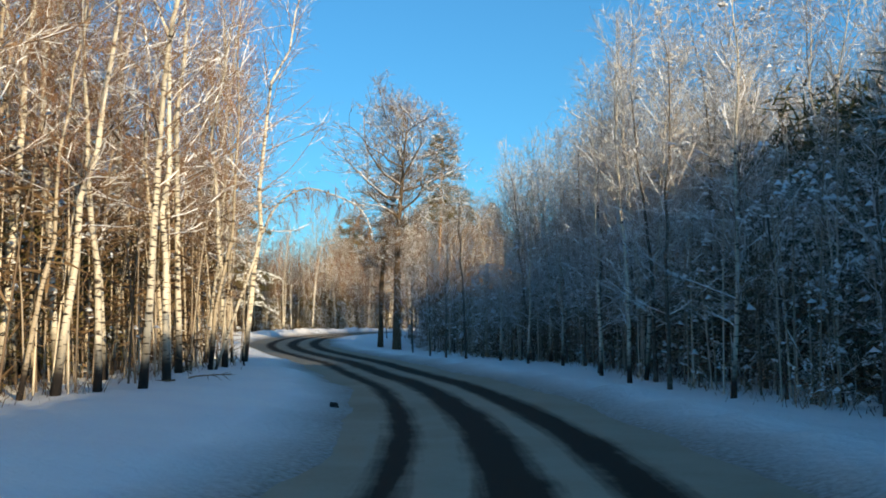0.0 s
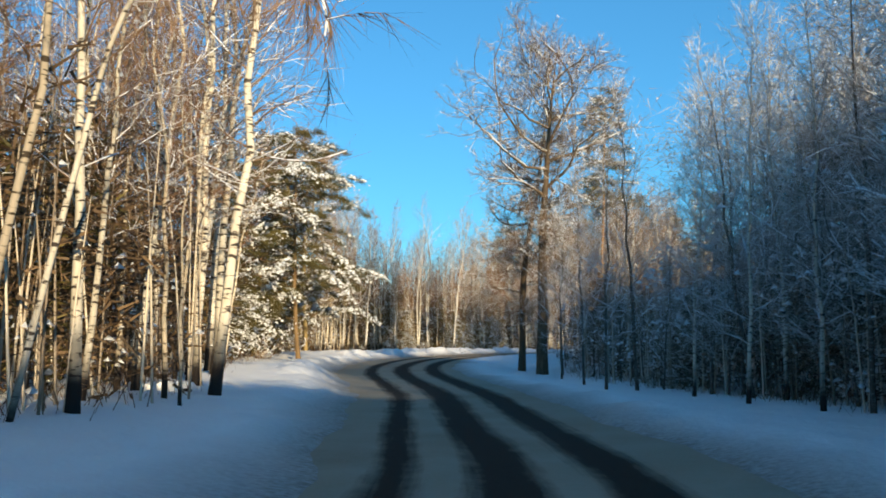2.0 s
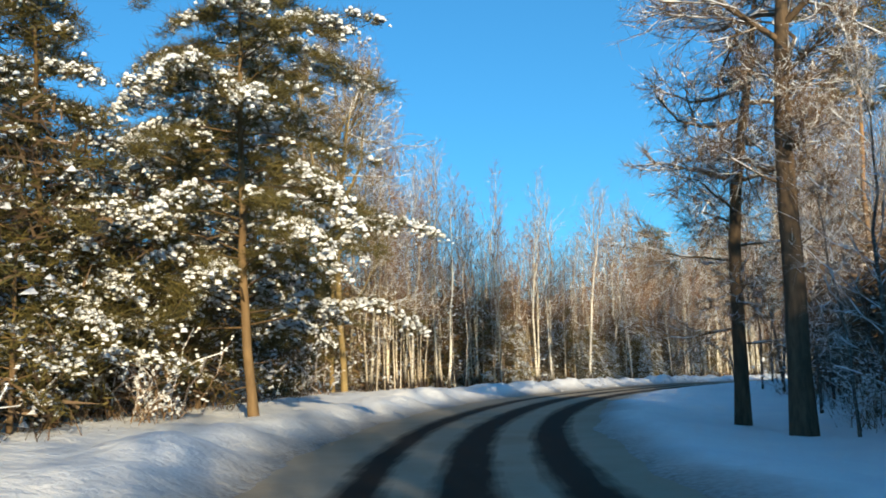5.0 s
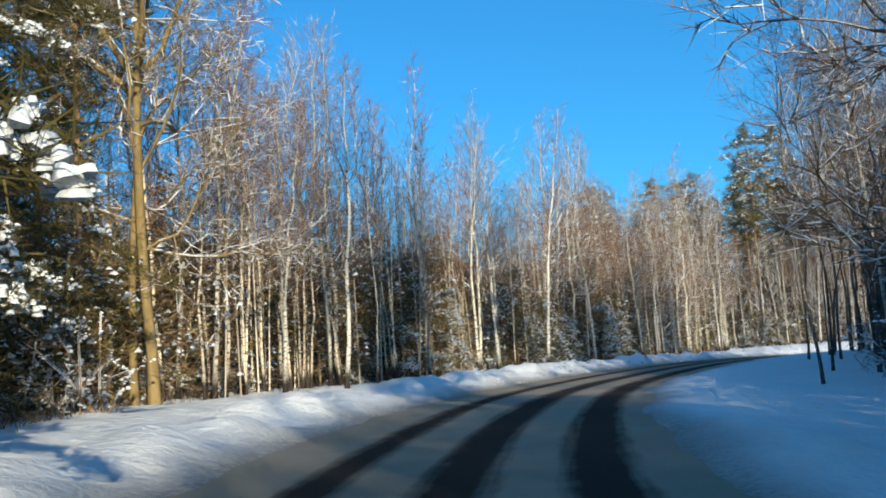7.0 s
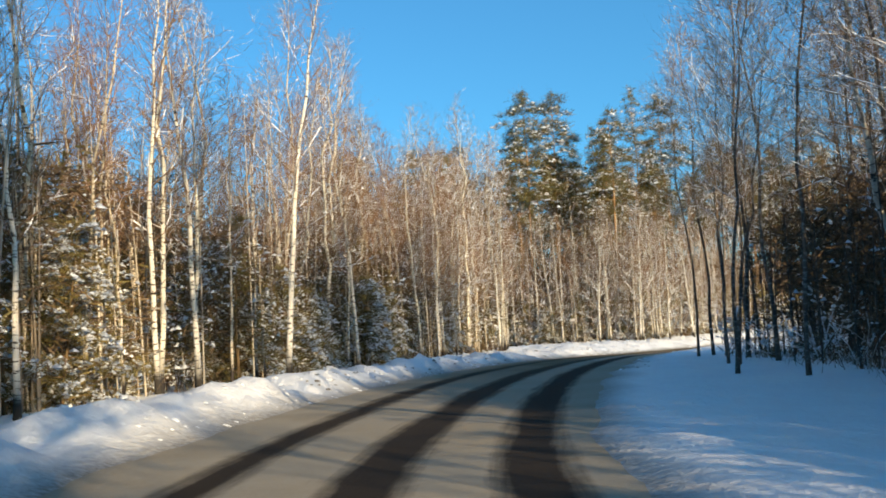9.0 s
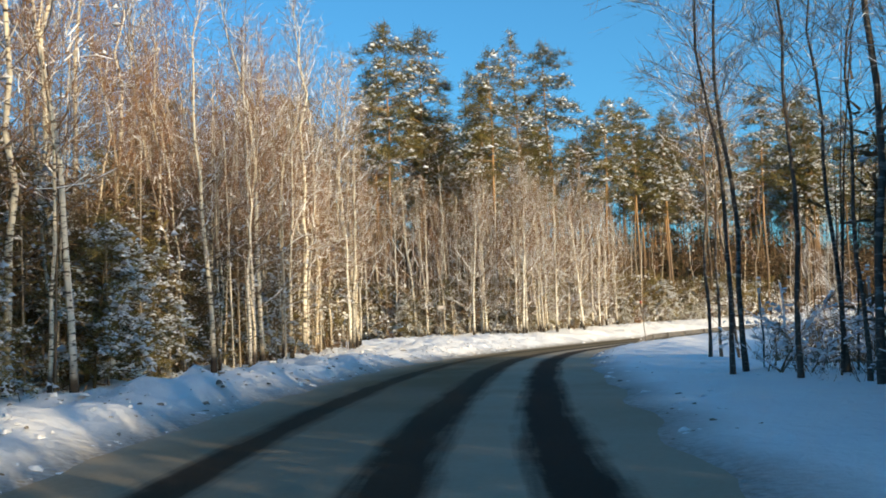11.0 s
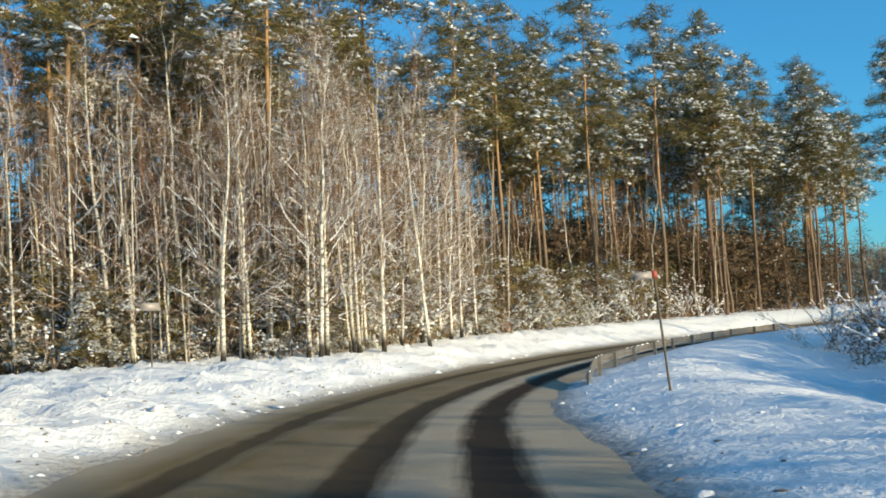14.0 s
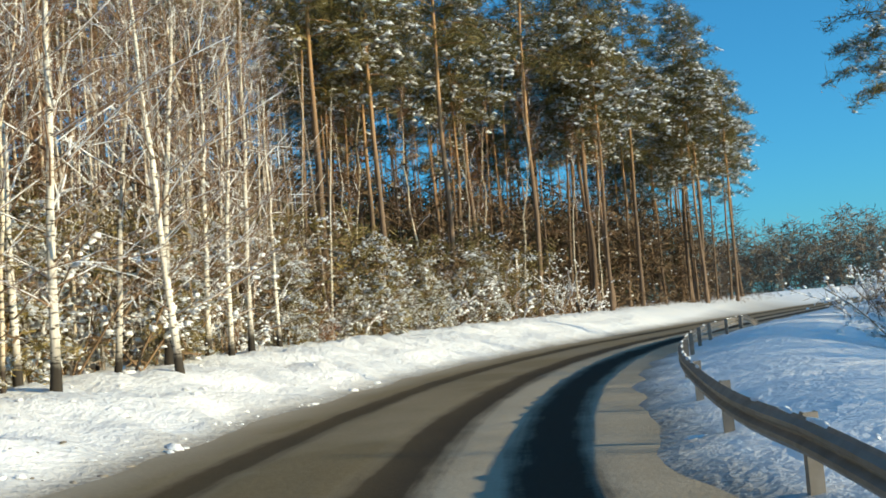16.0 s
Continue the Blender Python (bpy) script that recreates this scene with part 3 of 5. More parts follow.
def broad_tree(r, h, r0, label, group, fork=0.3, name="oak_tree", stems=1, limbs=17, wide=0.33, lift=1.0, stout=1.0, bark=None, reach=(0.26, 0.36, 0.85, 0.7, 0.35)):
    """A big leafless tree with crooked forking limbs."""
    root = tree(name, label, "tree", group)
    trunk, g, s, tw = Geo(), Geo(), Geo(), Geo()

    def grow(p, d, length, rad, level):
        n = 5 if level == 1 else 3
        rad = max(rad, 0.012)
        pts = bent(p, d, length, n, r, -0.04, 0.20)
        g.tube(pts, np.linspace(rad, rad * 0.5, n + 1), 5 if level == 1 else 3)
        snow_line(s, pts, max(rad * 0.95, 0.015), r, 0.25 if level < 3 else 0.55)
        if level >= 4:
            m = 12
            q, qd = along(pts, r.uniform(0.1, 1, m))
            e = q + unit(qd + r.normal(size=(m, 3)) * 0.7) * r.uniform(0.2, 0.75, (m, 1))
            tw.slivers(q[:10], e[:10], np.full(10, 0.014), r)
            s.slivers(q[10:], e[10:], np.full(2, 0.015), r)
            return
        for k in range((6, 5, 3)[level - 1]):
            t = 0.999 if k == 0 else r.uniform(0.2, 0.92)
            q, qd = along(pts, np.array([t]))
            nd = unit(qd[0] + r.normal(size=3) * (0.3 if k == 0 else 0.7) + np.array([0, 0, 0.04]))
            grow(q[0], nd, length * r.uniform(0.45, 0.7), rad * (0.55 if k == 0 else r.uniform(0.35, 0.5)), level + 1)

    for st in range(stems):
        off = np.array([-0.75 * st, 0.25 * st, -0.5])
        tp = bent(off, unit(np.array([0.05 - 0.09 * st, r.uniform(-0.03, 0.03), 1])), h * 0.97 + 0.5, 9, r, 0, 0.028)
        tr = r0 * np.array([1.35, 1.0, 0.94, 0.88, 0.80, 0.68, 0.52, 0.35, 0.2, 0.06]) * (1 - 0.25 * st)
        trunk.tube(tp, tr, 10)
        for i in range(limbs):
            f = fork + (0.97 - fork) * (i + r.random() * 0.8) / limbs
            k = (f - fork) / (1 - fork)
            q, qd = along(tp, np.array([f]))
            az = i * 2.4 + st + r.uniform(-0.4, 0.4)
            nd = unit(np.array([math.cos(az), math.sin(az), (r.uniform(-0.05, 0.6) + 0.7 * k) * lift]))
            grow(q[0], nd, h * wide * 0.6 * np.interp(k, [0, 0.25, 0.42, 0.7, 1], reach) * r.uniform(0.8, 1.15), stout * r0 * np.interp(k, [0, 0.25, 0.4, 1], [0.14, 0.2, 0.40, 0.12]), 1)
    part("trunk", trunk, bark or OAK_BARK, root)
    part("branchwork", g, bark or OAK_BARK, root, kind="stuff")
    part("twig_mass", tw, CROWN_TWIG, root, kind="stuff")
    part("snow_cover", s, SNOW, root, "snow lying along the limbs", kind="stuff")
    return root


def bush(r, h, stems, label, group, snow=0.5, leaves=0, name="bush"):
    root = tree(name, label, "bush", group)
    g, s, lf = Geo(), Geo(), Geo()
    for i in range(stems):
        az = r.uniform(0, math.tau)
        lp = bent((r.normal() * 0.15 * h, r.normal() * 0.15 * h, -0.15), unit(np.array([math.cos(az) * 0.5, math.sin(az) * 0.5, r.uniform(0.6, 1.3)])), h * r.uniform(0.6, 1.1), 4, r, 0.18, 0.15)
        g.tube(lp, np.linspace(0.016, 0.005, 5), 3)
        m = 16
        q, qd = along(lp, r.uniform(0.15, 1, m))
        d2 = unit(qd * 0.8 + r.normal(size=(m, 3)) * 0.65)
        e = q + d2 * h * r.uniform(0.12, 0.3, (m, 1))
        g.slivers(q, e, np.full(m, 0.013), r)
        snow_line(s, lp[1:], 0.02, r, 0.3)
        for k in np.flatnonzero(r.random(m) < snow * 0.55):
            s.lumps(q[k] + (e[k] - q[k]) * r.uniform(0.1, 0.9, (5, 1)), r.uniform(0.02, 0.055, 5), r.uniform(0.012, 0.035, 5), r, 5)
        if leaves:
            c = along(lp, r.uniform(0.3, 1, leaves))[0] + r.normal(size=(leaves, 3)) * 0.2
            lf.slivers(c, c + r.normal(size=(leaves, 3)) * 0.09, np.full(leaves, 0.08), r)
    part("twig_mass", g, TWIG, root, kind="stuff")
    part("snow_cover", s, SNOW, root, "lumps of snow", kind="stuff")
    if leaves:
        part("foliage", lf, LEAF, root, "withered brown leaves", kind="stuff")
    return root


PROTO = {}


def plant(kind, x, y, scale=1.0, turn=0.0, lean=(0.0, 0.0), sink=0.0, z=None):
    """Sets a tree of a kind on the ground: the first time the one that was built, then copies of it."""
    zz = (height(x, y) if z is None else z) - sink
    ob, used = PROTO[kind]
    m = pose(x, y, zz, lean[0], lean[1]) @ pose(0, 0, 0, 0, 0, turn)
    m = m @ Matrix.Diagonal((scale, scale, scale, 1))
    if not used:
        ob.matrix_basis = m
        PROTO[kind][1] = True
        return ob
    return copy_thing(ob, m)


def bowed_birch(r, line, label):
    """A birch bent over by its snow, along a line from root to tip."""
    root = tree("bowed_birch", label, "tree", "roadside birches")
    pts, _ = spline(np.asarray(line, float), 0.5)
    base = pts[0].copy()
    pts -= base
    root.matrix_basis = pose(*base)
    g, tw, s = Geo(), Geo(), Geo()
    f = np.linspace(0, 1, len(pts))
    g.tube(pts, 0.05 * (1 - f) ** 0.8 + 0.007, 6)
    part("trunk", g, BIRCH, root)
    snow_line(s, pts[len(pts) // 4:], 0.022, r, 0.45)
    for i in range(46):
        t = r.uniform(0.45, 1.0)
        q, qd = along(pts, np.array([min(t, 0.999)]))
        lp = bent(q[0], unit(qd[0] * 0.5 + r.normal(size=3) * 0.6 + np.array([0, 0, 0.1])), r.uniform(0.4, 1.3), 4, r, 0.55, 0.15)
        tw.slivers(lp[:-1], lp[1:] + (lp[1:] - lp[:-1]) * 0.2, np.full(4, 0.012), r)
        snow_line(s, lp[:2], 0.012, r, 0.6)
        m = 22
        q, qd = along(lp, r.uniform(0.1, 1, m))
        tw.slivers(q, q + unit(qd * 0.6 + r.normal(size=(m, 3)) * 0.4 + np.array([0, 0, -0.7])) * r.uniform(0.2, 0.8, (m, 1)), np.full(m, 0.010), r)
    part("crown", tw, CROWN_TWIG, root, kind="stuff")
    part("snow_cover", s, SNOW, root, "fresh snow and rime", kind="stuff")

# ---- the ground and the road ----


def stretch(lo, hi, step, far):
    """Even steps from lo to hi, then ever longer ones out to the horizon."""
    mid = np.arange(lo, hi + 1e-6, step)
    tail = step * np.cumsum(1.35 ** np.arange(1, 26))
    tail = tail[tail < far]
    return np.concatenate([(lo - tail)[::-1], mid, hi + tail])


def snow_ground():
    xs, ys = stretch(-30, 62, 0.5, 3500), stretch(-4, 222, 0.5, 3500)
    X, Y = np.meshgrid(xs, ys)
    h, dirt, litter = ground(np.column_stack([X.ravel(), Y.ravel()]))
    me = bpy.data.meshes.new("ground")
    nx, ny = len(xs), len(ys)
    i = np.arange(nx * ny).reshape(ny, nx)
    quads = np.stack([i[:-1, :-1], i[:-1, 1:], i[1:, 1:], i[1:, :-1]], -1).reshape(-1, 4)
    me.vertices.add(nx * ny)
    me.vertices.foreach_set("co", np.column_stack([X.ravel(), Y.ravel(), h]).ravel())
    me.loops.add(len(quads) * 4)
    me.loops.foreach_set("vertex_index", quads.ravel())
    me.polygons.add(len(quads))
    me.polygons.foreach_set("loop_start", np.arange(len(quads)) * 4)
    me.polygons.foreach_set("use_smooth", np.ones(len(quads), bool))
    me.update(calc_edges=True)
    for name, val in (("dirt", dirt), ("litter", litter)):
        me.attributes.new(name, "FLOAT", "POINT").data.foreach_set("value", val)
    me.materials.append(GROUND_SNOW)
    return tagged(new("ground", me), "snow-covered forest ground with low banks beside the road", "ground", kind="structure")


def winter_road():
    rows = np.arange(0, len(LINE), 2)
    u = LINE_U[rows]
    le, ll, lc, lr, re = (lane(u, k) for k in range(1, 6))
    w = np.linspace(0, 1, 73)
    V = (le - 0.9)[:, None] + (re - le + 1.8)[:, None] * w[None]
    rut = np.zeros_like(V)
    for c, half in ((ll, np.interp(u, [0, 5, 9, 25], [0.27, 0.27, 0.33, 0.42])), (lc, np.interp(u, [0, 5, 9, 25], [0.52, 0.46, 0.45, 0.42])), (lr, np.full(len(u), 0.43))):
        d = np.abs(V - c[:, None]) - half[:, None]
        rut = np.maximum(rut, np.clip(0.5 - d / 0.55, 0, 1))
    brown = np.clip(1 - np.abs(V - ((ll + lc) / 2 - 0.5)[:, None]) / 1.1 + 1.2, 0, 1) * np.interp(u, [0, 13, 15, 16.5, 20, 25], [0, 0, 0.8, 1, 0.8, 0.5])[:, None]
    P = LINE[rows, None, :2] + V[..., None] * RIGHT[rows, None]
    crown = LINE[rows, 2][:, None] + 0.012 - 0.022 * rut + 0.008 * waves(P[..., 0].ravel(), P[..., 1].ravel(), 1.4, 21).reshape(V.shape)
    co = np.concatenate([P, crown[..., None]], -1)
    n, k = V.shape
    i = np.arange(n * k).reshape(n, k)
    quads = np.stack([i[:-1, :-1], i[:-1, 1:], i[1:, 1:], i[1:, :-1]], -1).reshape(-1, 4)
    me = bpy.data.meshes.new("road")
    me.from_pydata(co.reshape(-1, 3).tolist(), [], quads.tolist())
    me.polygons.foreach_set("use_smooth", np.ones(len(quads), bool))
    far = np.concatenate([[0], np.cumsum(np.linalg.norm(np.diff(LINE[rows, :2], axis=0), axis=1))])
    for name, val in (("rut", rut), ("brown", brown), ("across", V * 5.0), ("ahead", np.broadcast_to(far[:, None] * 0.22, V.shape))):
        me.attributes.new(name, "FLOAT", "POINT").data.foreach_set("value", val.ravel())
    me.materials.append(ROAD)
    return tagged(new("road", me), "winding road of packed dirty snow with dark wheel ruts", "road", kind="structure")


snow_ground()
winter_road()

# ---- one tree of each sort ----
R = np.random.default_rng(11)
for k in range(6):
    PROTO["birch%d" % k] = [birch(R, R.uniform(14, 16.5), 0.105, 0.24, 38, 30, BIRCH, 0.19, "tall white birch with bare snowy branches", "roadside birches", lean=0.03, snow=0.8), False]
for k in range(5):
    PROTO["frost%d" % k] = [birch(R, R.uniform(12.5, 15), 0.085, 0.14, 42, 34, BIRCH if k % 2 else ALDER_BARK, 0.20, "bare frosted deciduous tree with dark thin trunk", "shaded roadside trees", "deciduous_tree", snow=1.2, lean=0.025, limb=0.36, twig_mat=FROST_TWIG, twig_w=0.011, hang=0.3), False]
for k in range(4):
    PROTO["alder%d" % k] = [birch(R, R.uniform(14, 16.5), 0.078, 0.40, 36, 34, ALDER_BARK, 0.20, "bare dark alder with thin snowy twigs", "shaded roadside alders", "alder_tree", snow=0.6, lean=0.03, twig_w=0.012, hang=0.2), False]
for k in range(6):
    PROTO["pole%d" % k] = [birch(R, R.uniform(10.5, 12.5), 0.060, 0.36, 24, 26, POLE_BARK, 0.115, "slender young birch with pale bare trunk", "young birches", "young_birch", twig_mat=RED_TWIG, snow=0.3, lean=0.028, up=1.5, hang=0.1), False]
for k in range(3):
    PROTO["white_birch%d" % k] = [birch(R, R.uniform(13.5, 15.5), 0.115, 0.30, 30, 30, WHITE_BIRCH, 0.16, "tall birch with bright white trunk and bare crown", "white birches", "white_birch", snow=0.45, lean=0.022, limb=0.3, up=1.2), False]
for k in range(4):
    PROTO["pine%d" % k] = [pine(R, R.uniform(23, 26), 0.165, 0.54, 44, 3.9, 6, 40, 0.74, PINE_BARK, PINE_CROWN, "tall pine with orange upper trunk and snowy crown", "tall pines", snow=0.6, lumps=4, snow_size=2.0, fine=0.055), False]
for k in range(3):
    PROTO["young_pine%d" % k] = [pine(R, R.uniform(6.5, 8.5), 0.09, 0.08, 34, 2.3, 4, 28, 0.52, YOUNG_PINE_BARK, NEEDLE, "young green pine with snow on its boughs", "young pines", "young_pine", snow=0.6, dead=2, lumps=7, snow_size=1.3, fine=0.055), False]
for k in range(2):
    PROTO["shrub_pine%d" % k] = [pine(R, 4.6, 0.05, 0.04, 34, 1.7, 5, 30, 0.38, YOUNG_PINE_BARK, OLIVE_NEEDLE, "low olive pine plastered with snow", "low snowy pines", "low_pine", snow=0.9, dead=0, lumps=12, snow_size=1.6, shape=0.7, fine=0.06), False]
PROTO["big_pine0"] = [pine(R, 13.8, 0.15, 0.17, 96, 6.0, 15, 80, 0.42, YOUNG_PINE_BARK, NEEDLE, "broad pine with thick snow on long low boughs", "snow-laden pines", "snowy_pine", snow=0.34, dead=3, shape=0.45, lumps=13, snow_size=1.2, sides=5, sway=0.10, fine=0.036), False]
PROTO["big_pine2"] = [pine(R, 17.0, 0.13, 0.12, 84, 4.8, 11, 70, 0.45, YOUNG_PINE_BARK, NEEDLE, "broad pine with thick snow on long low boughs", "snow-laden pines", "snowy_pine", snow=0.40, dead=3, shape=0.5, lumps=10, snow_size=1.05, sides=5, fine=0.045), False]
PROTO["big_pine1"] = [pine(R, 13.5, 0.15, 0.10, 62, 4.4, 9, 48, 0.52, YOUNG_PINE_BARK, NEEDLE, "broad pine with thick snow on long low boughs", "snow-laden pines", "snowy_pine", snow=0.38, dead=3, shape=0.8, lumps=10, snow_size=1.05, sides=5, fine=0.055), False]
for k in range(2):
    PROTO["spruce%d" % k] = [spruce(R, R.uniform(8, 11), "dark green spruce with snow on its boughs", "spruces"), False]
for k in range(4):
    PROTO["bush%d" % k] = [bush(R, R.uniform(1.6, 2.6), 11, "bare twiggy bush covered with snow", "snowy bushes", snow=0.45), False]
PROTO["leaf_bush"] = [bush(R, 2.6, 12, "bush with withered brown leaves and snow", "brown-leaved bushes", snow=0.35, leaves=26, name="leafy_bush"), False]

# ---- the edges of the woods ----
LEFT_EDGE = np.array([(-8.5, -34), (-8.5, 0), (-8.5, 12), (-7.6, 22), (-7.0, 36), (-8.2, 44), (-10.6, 48), (-12.6, 55), (-15.2, 65), (-18.0, 78), (-21.5, 92), (-21.8, 105),
                      (-18.4, 115), (-17.4, 124), (-15.5, 132), (-13.0, 141), (-9.9, 147), (-7.4, 155), (-4.6, 168), (-1.4, 179.5)])
LEFT_EDGE_2 = np.array([(-34.0, 204), (-16.0, 206), (-3.0, 205), (4.0, 201.5), (9.5, 199.2), (15.0, 197.6), (20.0, 202), (28.0, 209), (38.0, 216.2), (50.0, 222), (62.0, 226), (74.0, 229.5), (87.0, 233.5), (100.0, 239)])
RIGHT_EDGE = np.array([(22.0, -110), (16.0, -60), (13.0, -30), (10.5, 0), (9.6, 15), (8.2, 28), (7.4, 38), (7.0, 47), (5.2, 57), (2.6, 66), (0.0, 76), (-1.2, 90), (-2.0, 107), (0.2, 118), (1.6, 128), (3.0, 137), (6.5, 143), (10.0, 151)])
RIGHT_EDGE_2 = np.array([(12.5, 152.5), (18.6, 162), (26.0, 172), (31.5, 180), (38.0, 189), (47.0, 196.5), (58.0, 204), (75.0, 213), (95.0, 221), (140.0, 240)])
taken = []


def free(x, y, gap):
    for a, b, g in taken:
        if (a - x) ** 2 + (b - y) ** 2 < (gap * 0.5 + g * 0.5) ** 2:
            return False
    return True


def settle(kind, x, y, gap=0.8, scale=1.0, lean=2.5, r=R, tilt=0.0):
    taken.append((x, y, gap))
    return plant(kind, x, y, scale, r.uniform(0, 360), (r.normal() * lean, r.normal() * lean + tilt))


def fill(edge, side, y0, y1, deep, count, kinds, gap, scale=(0.85, 1.15), lean=2.0, front=0.0, power=1.0, keep=None, tilt=0.0):
    """Scatters trees in a strip behind the edge of a wood. side: -1 woods to the left of the edge's way, 1 to its right."""
    line, _ = spline(np.column_stack([edge, np.zeros(len(edge))]), 1.0)
    line = line[:, :2]
    t = np.gradient(line, axis=0)
    t /= np.linalg.norm(t, axis=1)[:, None]
    nrm = np.stack([t[:, 1], -t[:, 0]], 1) * side
    ok = np.flatnonzero((line[:, 1] >= y0) & (line[:, 1] <= y1))
    made = 0
    for _ in range(count * 12):
        if made >= count:
            break
        i = ok[R.integers(len(ok))]
        d = front + (deep - front) * R.random() ** power
        x, y = line[i] + nrm[i] * d + t[i] * R.uniform(-0.5, 0.5)
        if (keep and not keep(x, y)) or not free(x, y, gap):
            continue
        u, v, _ = place_on_road([(x, y)])
        if (v[0] < 0 and v[0] > lane(u[0], 1) - 2.2) or (v[0] >= 0 and v[0] < lane(u[0], 5) + 2.2):
            continue
        k = kinds[R.integers(len(kinds))]
        settle(k, x, y, gap, R.uniform(*scale), lean, tilt=tilt)
        made += 1


B, F, A, Q, P, Y, S, U = (["%s%d" % (n, k) for k in range(m)] for n, m in (("birch", 6), ("frost", 5), ("alder", 4), ("pole", 6), ("pine", 4), ("young_pine", 3), ("spruce", 2), ("bush", 4)))


def broad(label, x, y, seed, h, r0, turn, **kw):
    ob = broad_tree(np.random.default_rng(seed), h, r0, label, "old oaks", **kw)
    ob.matrix_basis = pose(x, y, height(x, y), 0, 0, turn)
    taken.append((x, y, 4.5))


# trees that stand out one by one
broad("old bare oak with snow along its crooked limbs", -2.3, 81.2, 5, 20.8, 0.31, 40, fork=0.33, limbs=26, wide=0.45)
broad("dark bare alder with snow along its level boughs", -3.85, 85.1, 14, 18.5, 0.22, 10, fork=0.16, limbs=25, wide=0.235, name="old_alder", lift=0.25, stout=1.15, reach=(0.75, 0.95, 0.85, 0.65, 0.3))
broad("forked bare tree with three slender trunks and snowy limbs", -22.3, 97.6, 8, 16.0, 0.15, 0, stems=3, fork=0.26, limbs=10, wide=0.50, name="forked_tree", stout=1.9, lift=2.2, bark=FORK_BARK, reach=(0.6, 0.75, 0.8, 0.6, 0.35))
settle("big_pine0", -16.4, 77.0, 2.5, 1.0, 0)
settle("big_pine2", -23.9, 91.5, 2.5, 1.0, 0)
settle("pine3", -24.2, 97.0, 1.2, 0.72, 0)
settle("big_pine1", -18.6, 71.5, 2.2, 0.85, 1)
settle("big_pine1", -15.6, 62.5, 2.2, 0.62, 1)
settle("big_pine0", -22.0, 84.0, 2.5, 0.95, 1)
settle("big_pine2", -21.0, 72.0, 2.5, 0.9, 1)
for x, y, k in ((-7.7, 23.2, 0), (-6.9, 24.1, 1), (-9.4, 25.2, 2), (-10.9, 26.2, 3), (-7.2, 27.5, 4), (-9.0, 27.7, 0), (-7.9, 31.6, 1), (-10.7, 34.2, 2), (-7.3, 35.9, 3), (-8.0, 43.5, 4),
                (-10.3, 47.4, 0), (-12.0, 51.2, 1), (-11.7, 52.5, 2), (-13.2, 55.7, 3), (-8.6, 17.0, 2), (-9.5, 12.0, 4), (-8.4, 8.5, 1)):
    settle("birch%d" % k, x, y, 0.7, R.uniform(0.9, 1.15) * (1.22 if y > 40 else 1.0), 2.2, tilt=4.0 if y > 40 else 0.0)
for x, y, k, sc in ((7.0, 33.3, 1, 0.98), (7.6, 30.2, 0, 0.9), (8.4, 26.5, 3, 0.95), (6.9, 38.0, 3, 0.95), (7.2, 40.1, 2, 0.9), (6.7, 47.3, 1, 0.88), (5.4, 50.9, 3, 0.9), (10.5, 29.9, 2, 1.0), (4.4, 56.6, 1, 0.9), (1.4, 64.0, 0, 0.92),
                (-0.9, 75.0, 2, 0.85), (-1.2, 89.5, 0, 0.8), (2.6, 61.0, 4, 0.88), (0.4, 68.5, 4, 0.85)):
    settle("frost%d" % k, x, y, 0.6, sc, 2.0)
for x, y, k in ((2.2, 137.7, 0), (2.9, 136.0, 2), (3.4, 139.2, 1), (3.0, 133.8, 2), (0.4, 127.7, 0), (-1.7, 122.2, 3), (-0.6, 120.0, 1), (-4.0, 104.0, 2), (-2.6, 110.5, 3), (0.3, 128.5, 0)):
    settle("alder%d" % k, x, y, 0.6, R.uniform(0.8, 1.05), 2.0)
PROTO["spire_pine"] = [pine(np.random.default_rng(77), 31.0, 0.18, 0.52, 50, 3.3, 5, 22, 0.72, PINE_BARK, PINE_CROWN, "very tall pine with a narrow pointed crown", "tall pines", snow=0.6, lumps=4, snow_size=2.0, shape=0.95), False]
settle("spire_pine", 20.3, 212.6, 1.4, 1.0, 0)
settle("pine0", 1.6, 95.0, 1.5, 0.9, 1)
settle("pine2", 58.6, 202.4, 1.5, 0.85, 0)
for x, y in ((-8.2, 231.0), (4.5, 219.5), (-14.0, 226.0), (-3.0, 224.0), (-20.0, 230.0)):
    settle(P[R.integers(4)], x, y, 1.4, R.uniform(1.0, 1.1), 1.0)
for x, y in ((10.9, 216.7), (13.5, 221.0), (34.5, 216.0), (22.6, 217.0), (40.0, 219.5), (63.7, 227.6), (71.1, 231.5), (69.1, 241.4), (80.0, 232.5), (86.0, 234.0), (46.0, 222.5), (55.5, 226.0), (30.0, 214.0)):
    settle(P[R.integers(4)], x, y, 1.4, R.uniform(1.1, 1.26), 1.0)
for x, y, sc in ((-16.85, 124.0, 0.9), (-14.75, 128.6, 1.0), (-19.1, 104.8, 0.9), (-20.8, 103.4, 0.7), (-17.6, 122.2, 0.8), (-16.2, 131.3, 0.85), (-18.4, 114.4, 0.95), (-12.8, 141.2, 0.9), (-8.6, 150.0, 0.9), (-2.5, 173.3, 0.95), (-1.6, 175.8, 0.9)):
    settle("white_birch%d" % R.integers(3), x, y, 0.7, sc, 1.5)
